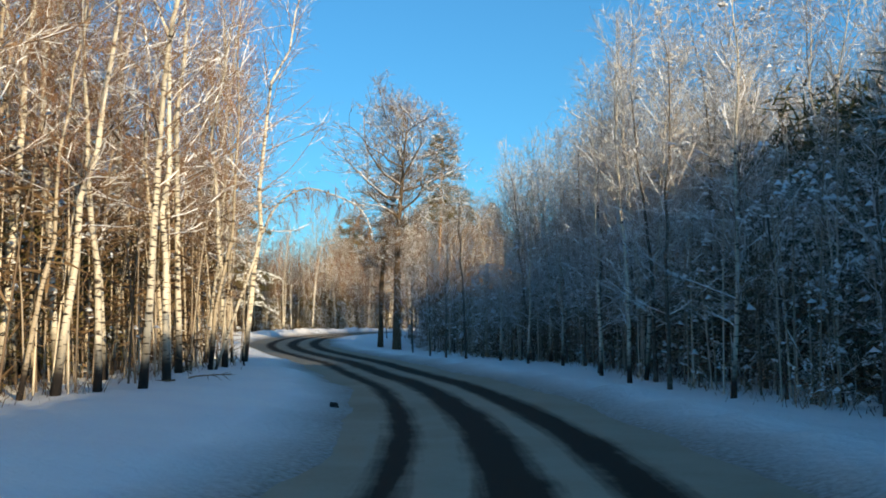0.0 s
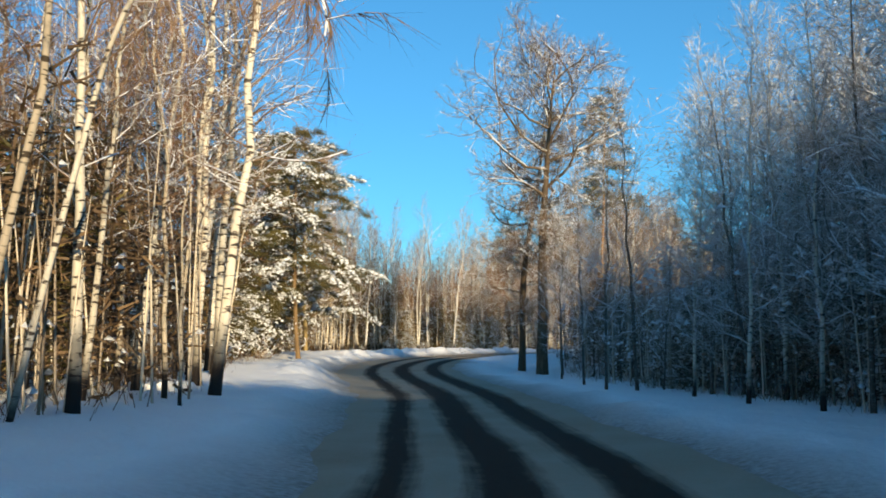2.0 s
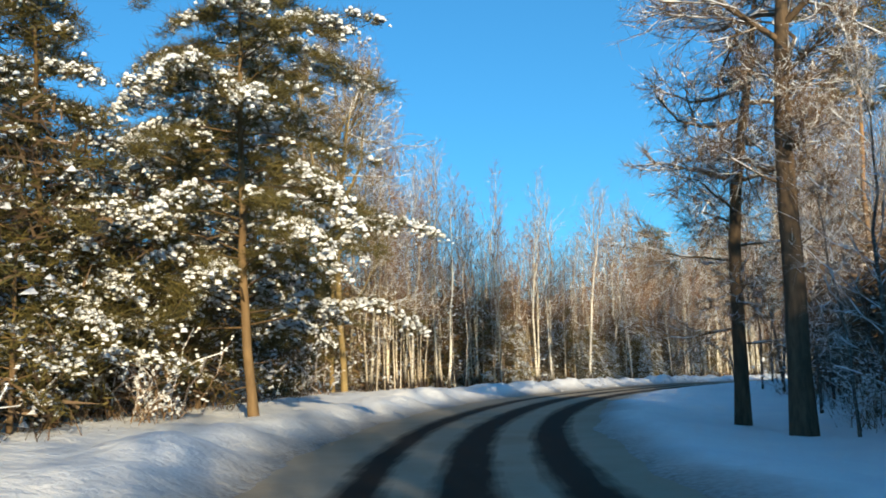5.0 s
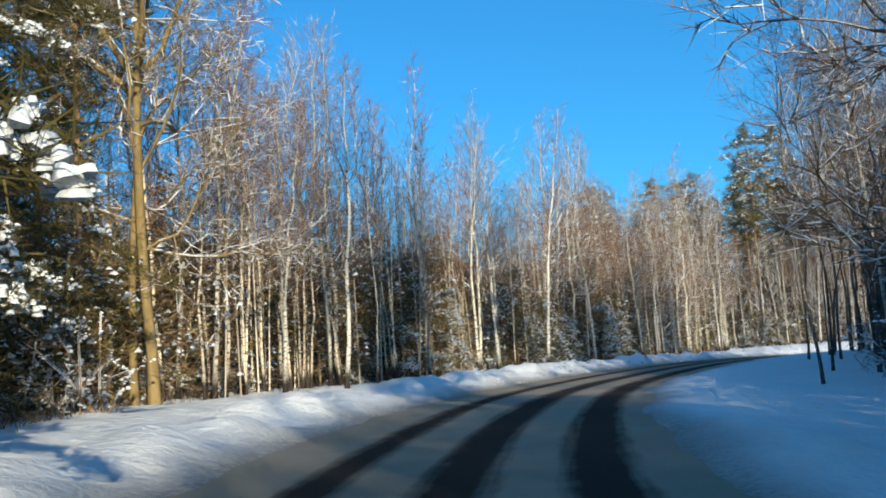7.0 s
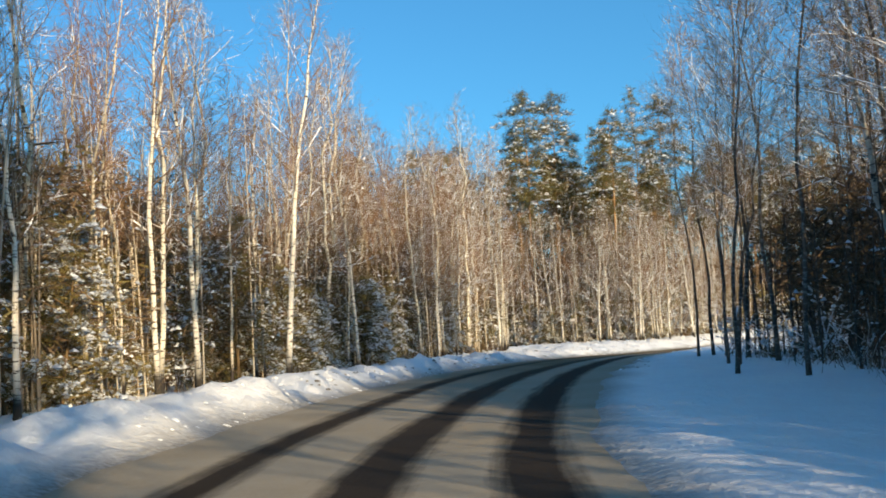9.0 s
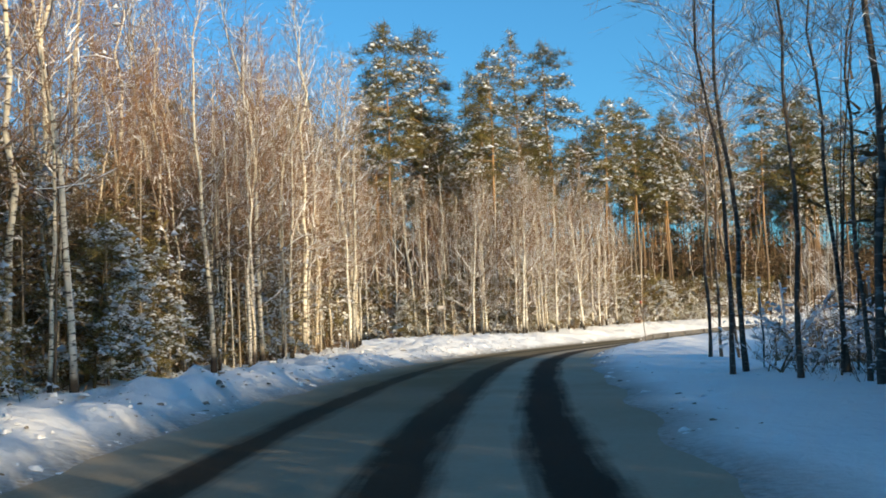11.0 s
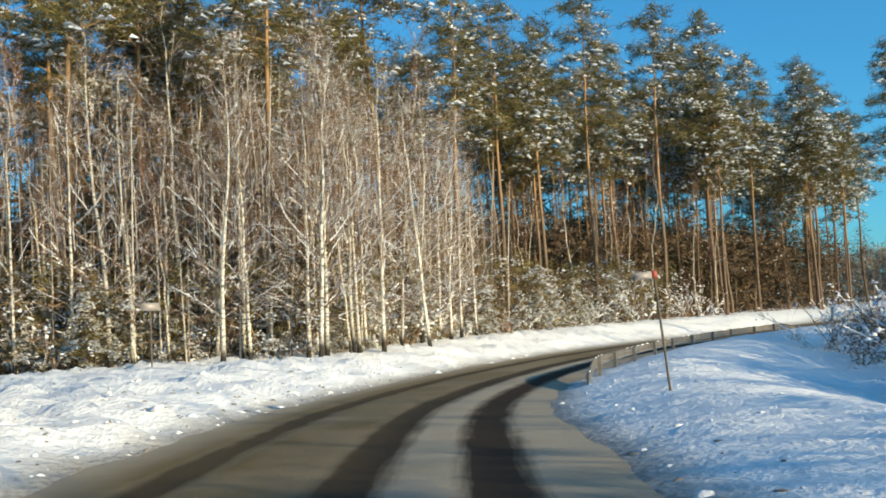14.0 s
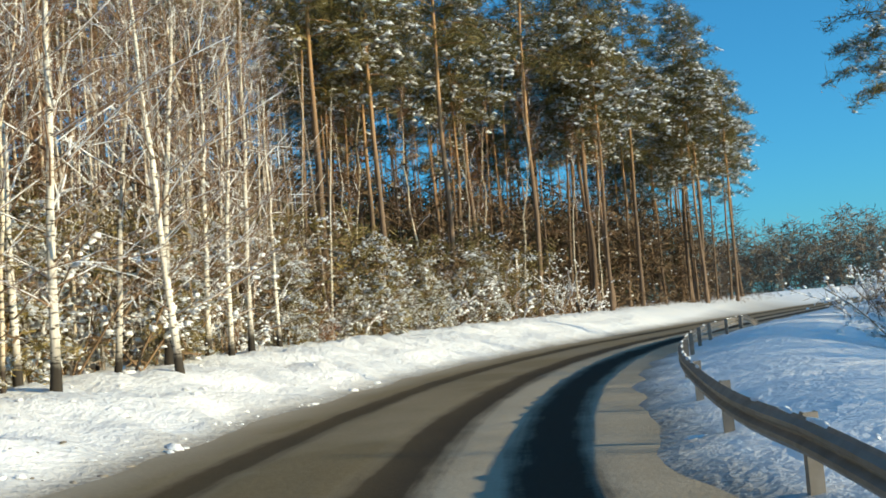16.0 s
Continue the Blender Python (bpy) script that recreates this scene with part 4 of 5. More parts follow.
for x, y in ((-21.5, 105.5), (-17.4, 110.0), (-18.3, 118.0), (-17.6, 122.5), (-17.1, 125.0), (-16.7, 128.8), (-15.8, 130.6), (-13.3, 140.7), (-9.7, 146.2), (-7.3, 154.4), (-1.8, 175.5),
             (-1.4, 178.1), (-1.4, 179.8), (8.9, 199.5), (14.2, 198.5), (16.4, 196.6), (16.8, 197.2), (20.1, 202.5), (17.8, 199.1), (21.0, 203.8)):
    settle(("birch%d" if R.random() < 0.3 else "pole%d") % R.integers(4), x, y, 0.5, R.uniform(0.8, 1.0), 2.0)

for k in range(2):
    PROTO["snow_birch%d" % k] = [birch(R, 15.5, 0.12, 0.10, 40, 44, WHITE_BIRCH, 0.27, "white birch with thick snow along its limbs", "snowy birches", "snowy_birch", snow=1.0, lean=0.014, limb=0.32), False]
for x, y, k, sc in ((7.3, 148.6, 0, 0.85), (8.6, 150.2, 1, 0.95), (11.2, 153.6, 0, 0.8)):
    settle("alder%d" % (2 * k + 1), x, y, 0.7, sc, 2.0)

bowed_birch(np.random.default_rng(4), [(-7.4, 34.2, -0.3), (-6.6, 33.7, 1.8), (-5.9, 33.3, 3.6), (-5.3, 33.0, 5.2), (-4.7, 32.7, 5.9), (-3.9, 32.4, 6.2), (-3.0, 31.8, 5.9), (-2.2, 31.3, 5.5), (-1.8, 30.9, 5.0), (-1.6, 30.6, 4.4)], "slender birch bowed over towards the road by snow")

for x, y in ((15.2, 196.2), (18.6, 198.2), (12.0, 198.6), (22.8, 203.6), (26.5, 206.5), (6.5, 200.5)):
    settle("snow_birch%d" % R.integers(2), x, y, 0.5, R.uniform(0.8, 1.05), 1.5)

own = np.random.default_rng(23)
for x, y, sc in ((22.1, 200.9, 0.9), (10.7, 196.6, 0.95), (14.8, 197.7, 0.9), (14.8, 195.8, 0.95), (12.2, 198.0, 0.85), (5.0, 201.4, 0.9), (2.6, 202.6, 0.85), (7.4, 199.9, 0.9), (18.2, 199.6, 0.85), (25.6, 206.0, 0.8), (11.0, 199.6, 0.8), (13.4, 198.9, 0.7), (17.3, 198.0, 0.9), (20.9, 201.8, 0.75), (24.6, 205.3, 0.85), (9.0, 200.4, 0.8), (28.5, 208.6, 0.7), (-8.4, 152.6, 0.8), (-6.6, 160.5, 0.85), (-5.6, 165.0, 0.75)):
    settle("snow_birch%d" % own.integers(2), x, y, 0.5, sc, 2.0, own)

for x, y, k, sc in ((-1.0, 80.5, 1, 0.6), (2.2, 72.0, 3, 0.65)):
    settle("alder%d" % k, x, y, 0.6, sc, 1.5, own)

for x, y, k in ((-2.2, 174.2, 0), (-1.9, 177.0, 3), (-2.6, 179.5, 1), (-3.4, 176.0, 5), (-4.2, 172.0, 2), (-1.2, 180.6, 4)):
    settle("birch%d" % k, x, y, 0.6, own.uniform(1.15, 1.3), 2.0, own)

# the woods, stretch by stretch
fill(LEFT_EDGE, -1, 8, 58, 12, 56, B, 1.2, (0.8, 1.2), 3.5, 0.3, 1.3, tilt=3.0)
fill(LEFT_EDGE, -1, 8, 60, 8, 80, Q, 0.6, (0.7, 1.35), 4.0, 0.0, 1.2, tilt=3.0)
fill(LEFT_EDGE, -1, 2, 62, 20, 16, Y, 2.0, (0.9, 1.5), 1.0, 4.0)
fill(LEFT_EDGE, -1, 54, 104, 12, 24, Y, 1.8, (0.8, 1.3), 1.5, 0.8)
fill(LEFT_EDGE, -1, 56, 108, 14, 20, B + Q, 1.2, (0.7, 1.0), 2.5, 0.5)
fill(LEFT_EDGE, -1, 96, 114, 2.5, 22, Q, 0.5, (0.85, 1.2), 2.5, 0.0)
fill(LEFT_EDGE, -1, 96, 114, 3, 7, B, 0.8, (0.75, 0.95), 2.5, 0.0)
fill(LEFT_EDGE, -1, 100, 181, 6, 125, Q, 0.55, (0.75, 1.15), 2.2, 0.0, 1.3)
fill(LEFT_EDGE, -1, 100, 181, 8, 34, B, 1.0, (0.7, 0.92), 2.0, 0.2)
fill(LEFT_EDGE, -1, 138, 181, 7, 26, B, 0.9, (0.9, 1.12), 2.0, 0.1)
fill(LEFT_EDGE, -1, 96, 178, 7, 66, Y, 1.1, (0.6, 1.0), 1.0, 0.7)
fill(LEFT_EDGE_2, -1, 196, 240, 9, 55, Q, 0.6, (1.0, 1.5), 2.0, 0.3, 1.2, lambda x, y: x < 62 and y > x * 0.55 + 185)
fill(LEFT_EDGE_2, -1, 196, 250, 20, 84, P, 1.4, (0.97, 1.24), 1.0, 2.0, 1.0, lambda x, y: x > -20 and (x - 13.7) * 0.6 < (y - 178) * 0.8)
fill(LEFT_EDGE_2, -1, 196, 250, 12, 22, B, 1.1, (0.85, 1.1), 2.0, 0.5, 1.0, lambda x, y: x < 40)
fill(RIGHT_EDGE, 1, 15, 26, 9, 16, F, 1.0, (0.55, 0.78), 2.5, 0.3, 1.2)
fill(RIGHT_EDGE, 1, 26, 46, 9, 34, F, 1.0, (0.85, 1.12), 2.5, 0.3, 1.2)
fill(RIGHT_EDGE, 1, 36, 60, 11, 72, F, 0.7, (0.75, 1.02), 2.5, 0.3, 1.2)
fill(RIGHT_EDGE, 1, 58, 80, 11, 24, F, 0.9, (0.48, 0.66), 2.5, 0.3, 1.2)
fill(RIGHT_EDGE, 1, 14, 44, 14, 9, B, 1.3, (0.75, 0.95), 2.0, 1.0)
fill(RIGHT_EDGE, 1, 14, 80, 14, 30, S, 1.3, (0.45, 0.8), 1.0, 2.5)
fill(RIGHT_EDGE, 1, 75, 104, 7, 3, A, 1.2, (0.8, 1.0), 2.0, 0.3, 1.2)
fill(RIGHT_EDGE, 1, 77, 104, 9, 30, F, 0.9, (0.36, 0.50), 2.5, 1.2)
fill(RIGHT_EDGE, 1, 104, 139, 8, 40, A, 1.0, (0.8, 1.15), 2.0, 0.3, 1.2)
fill(RIGHT_EDGE, 1, 104, 136, 9, 10, B, 1.2, (0.8, 1.0), 2.0, 1.0)
fill(LEFT_EDGE_2, -1, 196, 240, 3.5, 60, U, 0.9, (0.8, 1.7), 3, 0.0, 1.0, lambda x, y: x < 60)
fill(LEFT_EDGE_2, -1, 199, 216, 3.0, 12, ["leaf_bush"], 1.2, (0.6, 1.3), 2, 0.0)
fill(LEFT_EDGE_2, -1, 196, 222, 6, 40, Y, 0.8, (0.35, 0.72), 2, 0.8)
fill(LEFT_EDGE_2, -1, 196, 222, 4, 70, ["shrub_pine0", "shrub_pine1"], 0.8, (0.6, 1.15), 4, -0.4)
fill(LEFT_EDGE, -1, 100, 178, 4, 50, ["shrub_pine0", "shrub_pine1"], 0.9, (0.6, 1.2), 4, 0.2)
fill(LEFT_EDGE, -1, 62, 180, 4, 28, U, 1.0, (0.7, 1.1), 3, 0.5)
fill(RIGHT_EDGE, 1, 5, 150, 4, 34, U, 1.0, (0.7, 1.2), 3, 0.2)
fill(RIGHT_EDGE_2, 1, 150, 225, 6, 60, U, 0.9, (0.7, 1.35), 3, -0.6)
fill(RIGHT_EDGE_2, 1, 153, 166, 6, 4, F, 1.5, (0.45, 0.75), 3, 0.5)
fill(RIGHT_EDGE_2, 1, 160, 205, 18, 5, F, 2.5, (0.6, 0.8), 2, 9.0)


def strip(edge, side, y0, y1, near, deep, count, r):
    """Random places in a strip behind an edge of the woods, clear of the road."""
    line, _ = spline(np.column_stack([edge, np.zeros(len(edge))]), 1.0)
    line = line[:, :2]
    t = np.gradient(line, axis=0)
    t /= np.linalg.norm(t, axis=1)[:, None]
    nrm = np.stack([t[:, 1], -t[:, 0]], 1) * side
    ok = np.flatnonzero((line[:, 1] >= y0) & (line[:, 1] <= y1))
    i = ok[r.integers(0, len(ok), count)]
    xy = line[i] + nrm[i] * r.uniform(near, deep, count)[:, None] + r.normal(size=(count, 2)) * 0.4
    u, v, _ = place_on_road(xy)
    return xy[np.where(v < 0, lane(u, 1) - v, v - lane(u, 5)) > 2.0]


def thicket(label, edge, side, y0, y1, near, deep, count, tall, size, mat, snow, seed, each=12, uneven=0.3, fine=0.10, power=0.8):
    """Undergrowth and young trees too dense to tell apart."""
    r = np.random.default_rng(seed)
    xy = strip(edge, side, y0, y1, near, deep, count, r)
    z = ground(xy)[0]
    g, s = Geo(), Geo()
    n = len(xy)
    h = tall * r.random(n) ** power * (1 - uneven + uneven * waves(xy[:, 0], xy[:, 1], 7, seed))
    c = np.column_stack([xy, z + 0.2 + h])
    b = np.repeat(c, each, 0) + r.normal(size=(n * each, 3)) * size * 0.35
    d = unit(r.normal(size=(n * each, 3)) * np.array([1, 1, 0.6]) + np.array([0, 0, 0.2]))
    g.slivers(b, b + d * size * r.uniform(0.5, 1.2, (n * each, 1)), np.full(n * each, size * fine), r)
    m = int(n * snow * 0.6)
    if m:
        k = r.choice(n, max(1, n // 6), replace=False)[r.integers(0, max(1, n // 6), m)]
        q = c[k] + r.normal(size=(m, 3)) * size * np.array([0.55, 0.55, 0.25])
        w = min(size, 0.9) * r.uniform(0.05, 0.22, m)
        s.lumps(q, w, w * 0.6, r)
    root = tagged(new("thicket"), label, "undergrowth", kind="stuff")
    part("twig_mass", g, mat, root, kind="stuff")
    if s.n:
        part("snow_lumps", s, SNOW, root, "lumps of snow", kind="stuff")


thicket("dense dark young pines with snow behind the birches", LEFT_EDGE, -1, 90, 180, 1.2, 6, 2600, 6.5, 0.62, OLIVE_NEEDLE, 6.0, 51)
thicket("dry brown twigs among the young birches", LEFT_EDGE, -1, 96, 181, 0.2, 4, 2600, 6.5, 0.75, BRUSH, 1.5, 90, 12, 0.2, 0.045)
thicket("dense olive undergrowth behind the birches", LEFT_EDGE, -1, 0, 62, 2.5, 12, 3800, 7.5, 0.62, NEEDLE, 1.2, 52)
thicket("dense brown snowy twigs behind the birches", LEFT_EDGE, -1, 0, 180, 1.0, 8, 6500, 8.0, 0.7, BRUSH, 1.4, 53)
thicket("dense dark snow-laden young pines", LEFT_EDGE, -1, 60, 100, 1.5, 9, 2600, 6.5, 0.6, NEEDLE, 2.0, 54)
# Stands out of view, added to keep low sun off the road and left bank.
thicket("unseen wall of spruce needles added to shade the road", RIGHT_EDGE, 1, -3, 16.5, 0.8, 9, 4000, 10.7, 1.1, SPRUCE_NEEDLE, 0.0, 60, 12, 0.08, 0.10, 0.45)
thicket("dark spruces deep in the shaded woods", RIGHT_EDGE, 1, 14, 62, 4, 18, 4600, 11.0, 1.1, SPRUCE_NEEDLE, 0.5, 89, 12, 0.2, 0.10, 0.6)
thicket("dark shaded spruce undergrowth", RIGHT_EDGE, 1, 4, 66, 1.8, 12, 3000, 5.5, 0.7, SPRUCE_NEEDLE, 0.8, 55)
thicket("frosted twigs of the shaded woods", RIGHT_EDGE, 1, 16, 70, 0.8, 9, 3200, 8.5, 0.8, FROST_TWIG, 3.0, 56, 12, 0.3, 0.024, 0.8)
thicket("dark brown twigs of the shaded woods", RIGHT_EDGE, 1, 12, 78, 0.6, 8, 2200, 4.5, 0.7, BRUSH, 0.6, 73, 12, 0.3, 0.05, 0.8)
thicket("dark brown twigs of the shaded woods", RIGHT_EDGE, 1, 104, 136, 1.5, 7, 1500, 8.0, 0.75, BRUSH, 1.0, 61)
thicket("brown twigs of the shaded woods", RIGHT_EDGE, 1, 78, 106, 2.0, 13, 2600, 6.2, 0.9, BRUSH, 0.4, 72, uneven=0.15, power=0.5)
thicket("dark brown twigs of the shaded woods", RIGHT_EDGE, 1, 100, 148, 5, 18, 2400, 8.8, 1.1, BRUSH, 0.3, 65, 12, 0.2, 0.07, 0.7)
thicket("snowy twigs and young trees below the pines", LEFT_EDGE_2, -1, 196, 222, -0.3, 5, 2400, 6.0, 0.6, BRUSH, 5.0, 57)
thicket("olive young pines below the tall pines", LEFT_EDGE_2, -1, 196, 224, 0.0, 6, 4600, 6.5, 0.55, OLIVE_NEEDLE, 5.0, 58)
thicket("brown twigs among the tall pines", LEFT_EDGE_2, -1, 196, 250, 3.0, 20, 3600, 12.0, 0.9, BRUSH, 0.5, 62)
# Dark needles added in place of the shaded depth between the pine trunks.
thicket("dark needle fill standing for shade among the tall pines", LEFT_EDGE_2, -1, 200, 250, 8, 24, 3600, 11.0, 1.1, SPRUCE_NEEDLE, 0.6, 75)
thicket("dense pine woods behind the tall pines", LEFT_EDGE_2, -1, 198, 255, 16, 42, 3800, 18.0, 1.7, SPRUCE_NEEDLE, 0.5, 76)
# Unseen wall behind the start, added so the first stretch lies in shade.
thicket("unseen wall of spruce needles added to shade the road", RIGHT_EDGE, 1, -110, 3, 0.3, 6, 5000, 10.6, 1.4, SPRUCE_NEEDLE, 0.0, 59, 13, 0.06, 0.12, 0.42)
# Never in view: added to throw dappled shade on barrier and right lane.
thicket("unseen trees added to shade the barrier and right lane", RIGHT_EDGE_2, 1, 152, 174, 8, 24, 900, 6.6, 1.2, PALE_TWIG, 0.0, 91, uneven=0.3, fine=0.08, power=0.7)
# Also outside the view, added for the shade on the slope and road.
thicket("frosted young trees beside the field", RIGHT_EDGE_2, 1, 172, 196, 9, 19, 1100, 6.6, 1.0, PALE_TWIG, 0.4, 66, uneven=0.2, fine=0.05, power=0.6)
thicket("frosted brown bushes in the hollow below the road", RIGHT_EDGE_2, 1, 154, 222, 0.2, 9, 3400, 2.6, 0.6, BRUSH, 1.5, 74, uneven=0.5, fine=0.05)
thicket("fine twigs of the birch crowns", LEFT_EDGE, -1, 8, 62, 0.3, 11, 2000, 15.0, 0.8, CROWN_TWIG, 1.0, 67, 12, 0.15, 0.018)
thicket("fine twigs of the young birch crowns", LEFT_EDGE, -1, 98, 181, 0.5, 7, 1500, 12.0, 0.8, CROWN_TWIG, 0.2, 68, 12, 0.25, 0.018)
thicket("fine frosted twigs of the shaded crowns", RIGHT_EDGE, 1, 27, 46, 0.3, 8, 600, 15.0, 0.9, FROST_TWIG, 0.6, 69, 12, 0.08, 0.024, 0.35)
thicket("fine frosted twigs of the shaded crowns", RIGHT_EDGE, 1, 42, 64, 0.3, 8, 2200, 13.2, 0.9, FROST_TWIG, 0.6, 92, 12, 0.12, 0.026, 0.5)
thicket("fine twigs of the birch crowns", LEFT_EDGE, -1, 140, 181, 0.5, 7, 1500, 15.0, 0.8, CROWN_TWIG, 0.2, 71, 12, 0.2, 0.018, 0.6)
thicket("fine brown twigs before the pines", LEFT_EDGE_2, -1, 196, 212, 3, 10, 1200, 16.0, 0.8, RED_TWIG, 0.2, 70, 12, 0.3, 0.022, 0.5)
FAR_EDGE = np.array([(112.0, 292), (132.0, 274), (152.0, 250), (166.0, 226), (170.0, 200)])
thicket("distant brown winter woods beyond the bend", FAR_EDGE, -1, 190, 300, -2, 25, 4600, 13.0, 1.5, PALE_TWIG, 0.0, 64)


def far_woods(name, label, edge, side, near, deep, count, h0, h1, seed, thick=0.09, bark=None, twig=None, twigs=60, span=None, clear=7.5, lean_by=0.03):
    """The woods' depth: bare trunks and twigs too many to tell apart."""
    r = np.random.default_rng(seed)
    line, _ = spline(np.column_stack([edge, np.zeros(len(edge))]), 1.0)
    line = line[:, :2]
    t = np.gradient(line, axis=0)
    t /= np.linalg.norm(t, axis=1)[:, None]
    nrm = np.stack([t[:, 1], -t[:, 0]], 1) * side
    g, tw = Geo(), Geo()
    ok = np.flatnonzero((line[:, 1] >= span[0]) & (line[:, 1] <= span[1])) if span else np.arange(len(line))
    i = ok[r.integers(0, len(ok), count)]
    xy = line[i] + nrm[i] * r.uniform(near, deep, count)[:, None]
    u, v, _ = place_on_road(xy)
    xy = xy[np.abs(v) > clear]
    zz = ground(xy)[0]
    for (x, y), z in zip(xy, zz):
        h = r.uniform(h0, h1)
        lean = r.normal(size=2) * lean_by * h
        g.tube([(x, y, z - 0.3), (x + lean[0] * 0.4, y + lean[1] * 0.4, z + h * 0.5), (x + lean[0], y + lean[1], z + h)], [thick, thick * 0.65, thick * 0.17], 4)
        m = twigs
        f = r.uniform(0.12, 1.0, m)
        b = np.column_stack([x + lean[0] * f, y + lean[1] * f, z + h * f])
        d = unit(r.normal(size=(m, 3)) * np.array([1, 1, 0.5]) + np.array([0, 0, 0.5]))
        tw.slivers(b, b + d * (h * 0.16 * (1.15 - f) ** 0.6 * r.uniform(0.5, 1.3, m))[:, None], np.full(m, 0.045 if thick > 0.06 else 0.016), r)
    root = tagged(new(name), label, "woods", kind="stuff")
    part("trunk_mass", g, bark or BIRCH_LIMB, root, kind="stuff")
    part("twig_mass", tw, twig or TWIG, root, kind="stuff")


far_woods("far_woods", "deep bare winter woods behind the roadside trees", LEFT_EDGE, -1, 10, 34, 620, 9, 14, 31)
far_woods("far_woods", "deep bare winter woods behind the roadside trees", RIGHT_EDGE[:9], 1, 8, 34, 480, 8, 12, 32)
far_woods("far_woods", "deep bare winter woods behind the tall pines", LEFT_EDGE_2[:9], -1, 4, 45, 620, 9, 16, 33)
far_woods("far_woods", "distant brown winter woods beyond the bend", RIGHT_EDGE_2, 1, 26, 60, 360, 7, 11, 34, twig=PALE_TWIG)
far_woods("far_woods", "distant brown winter woods beyond the bend", FAR_EDGE, -1, -2, 30, 260, 7, 11, 35, twig=PALE_TWIG)

far_woods("saplings", "dense slender saplings between the birches", LEFT_EDGE, -1, 0.2, 9, 420, 3.5, 8.5, 36, 0.032, SAPLING_BARK, BRUSH, 26, (6, 60), 5.5, 0.07)
far_woods("saplings", "dense slender saplings between the birches", LEFT_EDGE, -1, 0.0, 6, 340, 5, 10.5, 37, 0.036, SAPLING_BARK, BRUSH, 24, (100, 181), 7.5, 0.04)
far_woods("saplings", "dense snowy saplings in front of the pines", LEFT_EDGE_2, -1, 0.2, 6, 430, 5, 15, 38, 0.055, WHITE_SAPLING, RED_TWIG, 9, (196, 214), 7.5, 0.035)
far_woods("saplings", "dark frosted saplings in the shaded woods", RIGHT_EDGE, 1, 0.3, 9, 420, 4, 8.5, 39, 0.035, SAPLING_BARK, FROST_TWIG, 36, (12, 78), 5.5, 0.05)
far_woods("saplings", "dark frosted saplings in the shaded woods", RIGHT_EDGE, 1, 0.5, 9, 200, 5, 11, 40, 0.04, ALDER_BARK, CROWN_TWIG, 40, (104, 140), 5.5, 0.05)

far_woods("far_woods", "bare pine trunks deep in the pine wood", LEFT_EDGE_2, -1, 3, 34, 260, 15, 21, 48, 0.12, PINE_BARK, BRUSH, 16, (203, 246))
thicket("brown twigs deep among the tall pines", LEFT_EDGE_2, -1, 208, 246, 6, 26, 3200, 13.0, 1.3, BRUSH, 0.4, 87, power=0.9)

thicket("snow-laden twigs before the pine wood", LEFT_EDGE_2, -1, 196, 218, -0.6, 4, 900, 3.2, 0.55, FROST_TWIG, 4.0, 88, uneven=0.5, fine=0.035)


def horizon_woods():
    """Woods all round, far behind the roadside ones."""
    r = np.random.default_rng(70)
    n = 5200
    a = r.uniform(0, math.tau, n)
    d = r.uniform(1.0, 1.35, n)
    xy = np.column_stack([45 + 190 * d * np.cos(a), 110 + 235 * d * np.sin(a)])
    c = np.column_stack([xy, 0.3 + 10.5 * r.random(n) * (0.85 + 0.15 * waves(xy[:, 0], xy[:, 1], 30, 71))])
    g = Geo()
    b = np.repeat(c, 8, 0) + r.normal(size=(n * 8, 3)) * np.array([2.0, 2.0, 0.8])
    e = unit(r.normal(size=(n * 8, 3)) * np.array([0.8, 0.8, 1.0]))
    g.slivers(b, b + e * r.uniform(1.0, 2.6, (n * 8, 1)), np.full(n * 8, 0.30), r)
    root = tagged(new("horizon_woods"), "brown winter woods in the distance", "woods", kind="stuff")
    part("twig_mass", g, PALE_TWIG, root, kind="stuff")


horizon_woods()

thicket("deep winter woods on both sides of the road", LEFT_EDGE, -1, -40, 182, 14, 75, 3600, 11.0, 2.3, BRUSH, 0.5, 77)
thicket("deep winter woods on both sides of the road", LEFT_EDGE, -1, -40, 182, 10, 60, 2400, 10.0, 2.0, PINE_CROWN, 0.8, 78)
thicket("deep winter woods on both sides of the road", RIGHT_EDGE, 1, -110, 150, 16, 75, 3200, 7.6, 2.3, BRUSH, 0.5, 79)
thicket("deep winter woods behind the pines", LEFT_EDGE_2, -1, 196, 260, 40, 95, 3000, 14.0, 2.3, PINE_CROWN, 0.5, 80)
thicket("deep winter woods beyond the field", RIGHT_EDGE_2, 1, 150, 245, 26, 80, 2600, 11.5, 2.0, PALE_TWIG, 0.3, 86)


def brush(edge, side, near, deep, count, seed, tall):
    r = np.random.default_rng(seed)
    xy = strip(edge, side, -40, 260, near, deep, count, r)
    n = len(xy)
    b = np.column_stack([xy, ground(xy)[0] - 0.05])
    d = np.column_stack([r.normal(size=(n, 2)) * 0.45, np.ones(n)])
    g = Geo()
    g.slivers(b, b + d * tall * r.uniform(0.2, 1.2, (n, 1)) * np.clip(0.6 + 0.9 * waves(xy[:, 0], xy[:, 1], 4, seed), 0.15, 1.5)[:, None], np.full(n, 0.024), r)
    root = tagged(new("undergrowth"), "dry brown grass and twigs along the woods", "undergrowth", kind="stuff")
    part("stalk_mass", g, BRUSH, root, kind="stuff")


brush(LEFT_EDGE, -1, 0.4, 7, 16000, 41, 0.8)
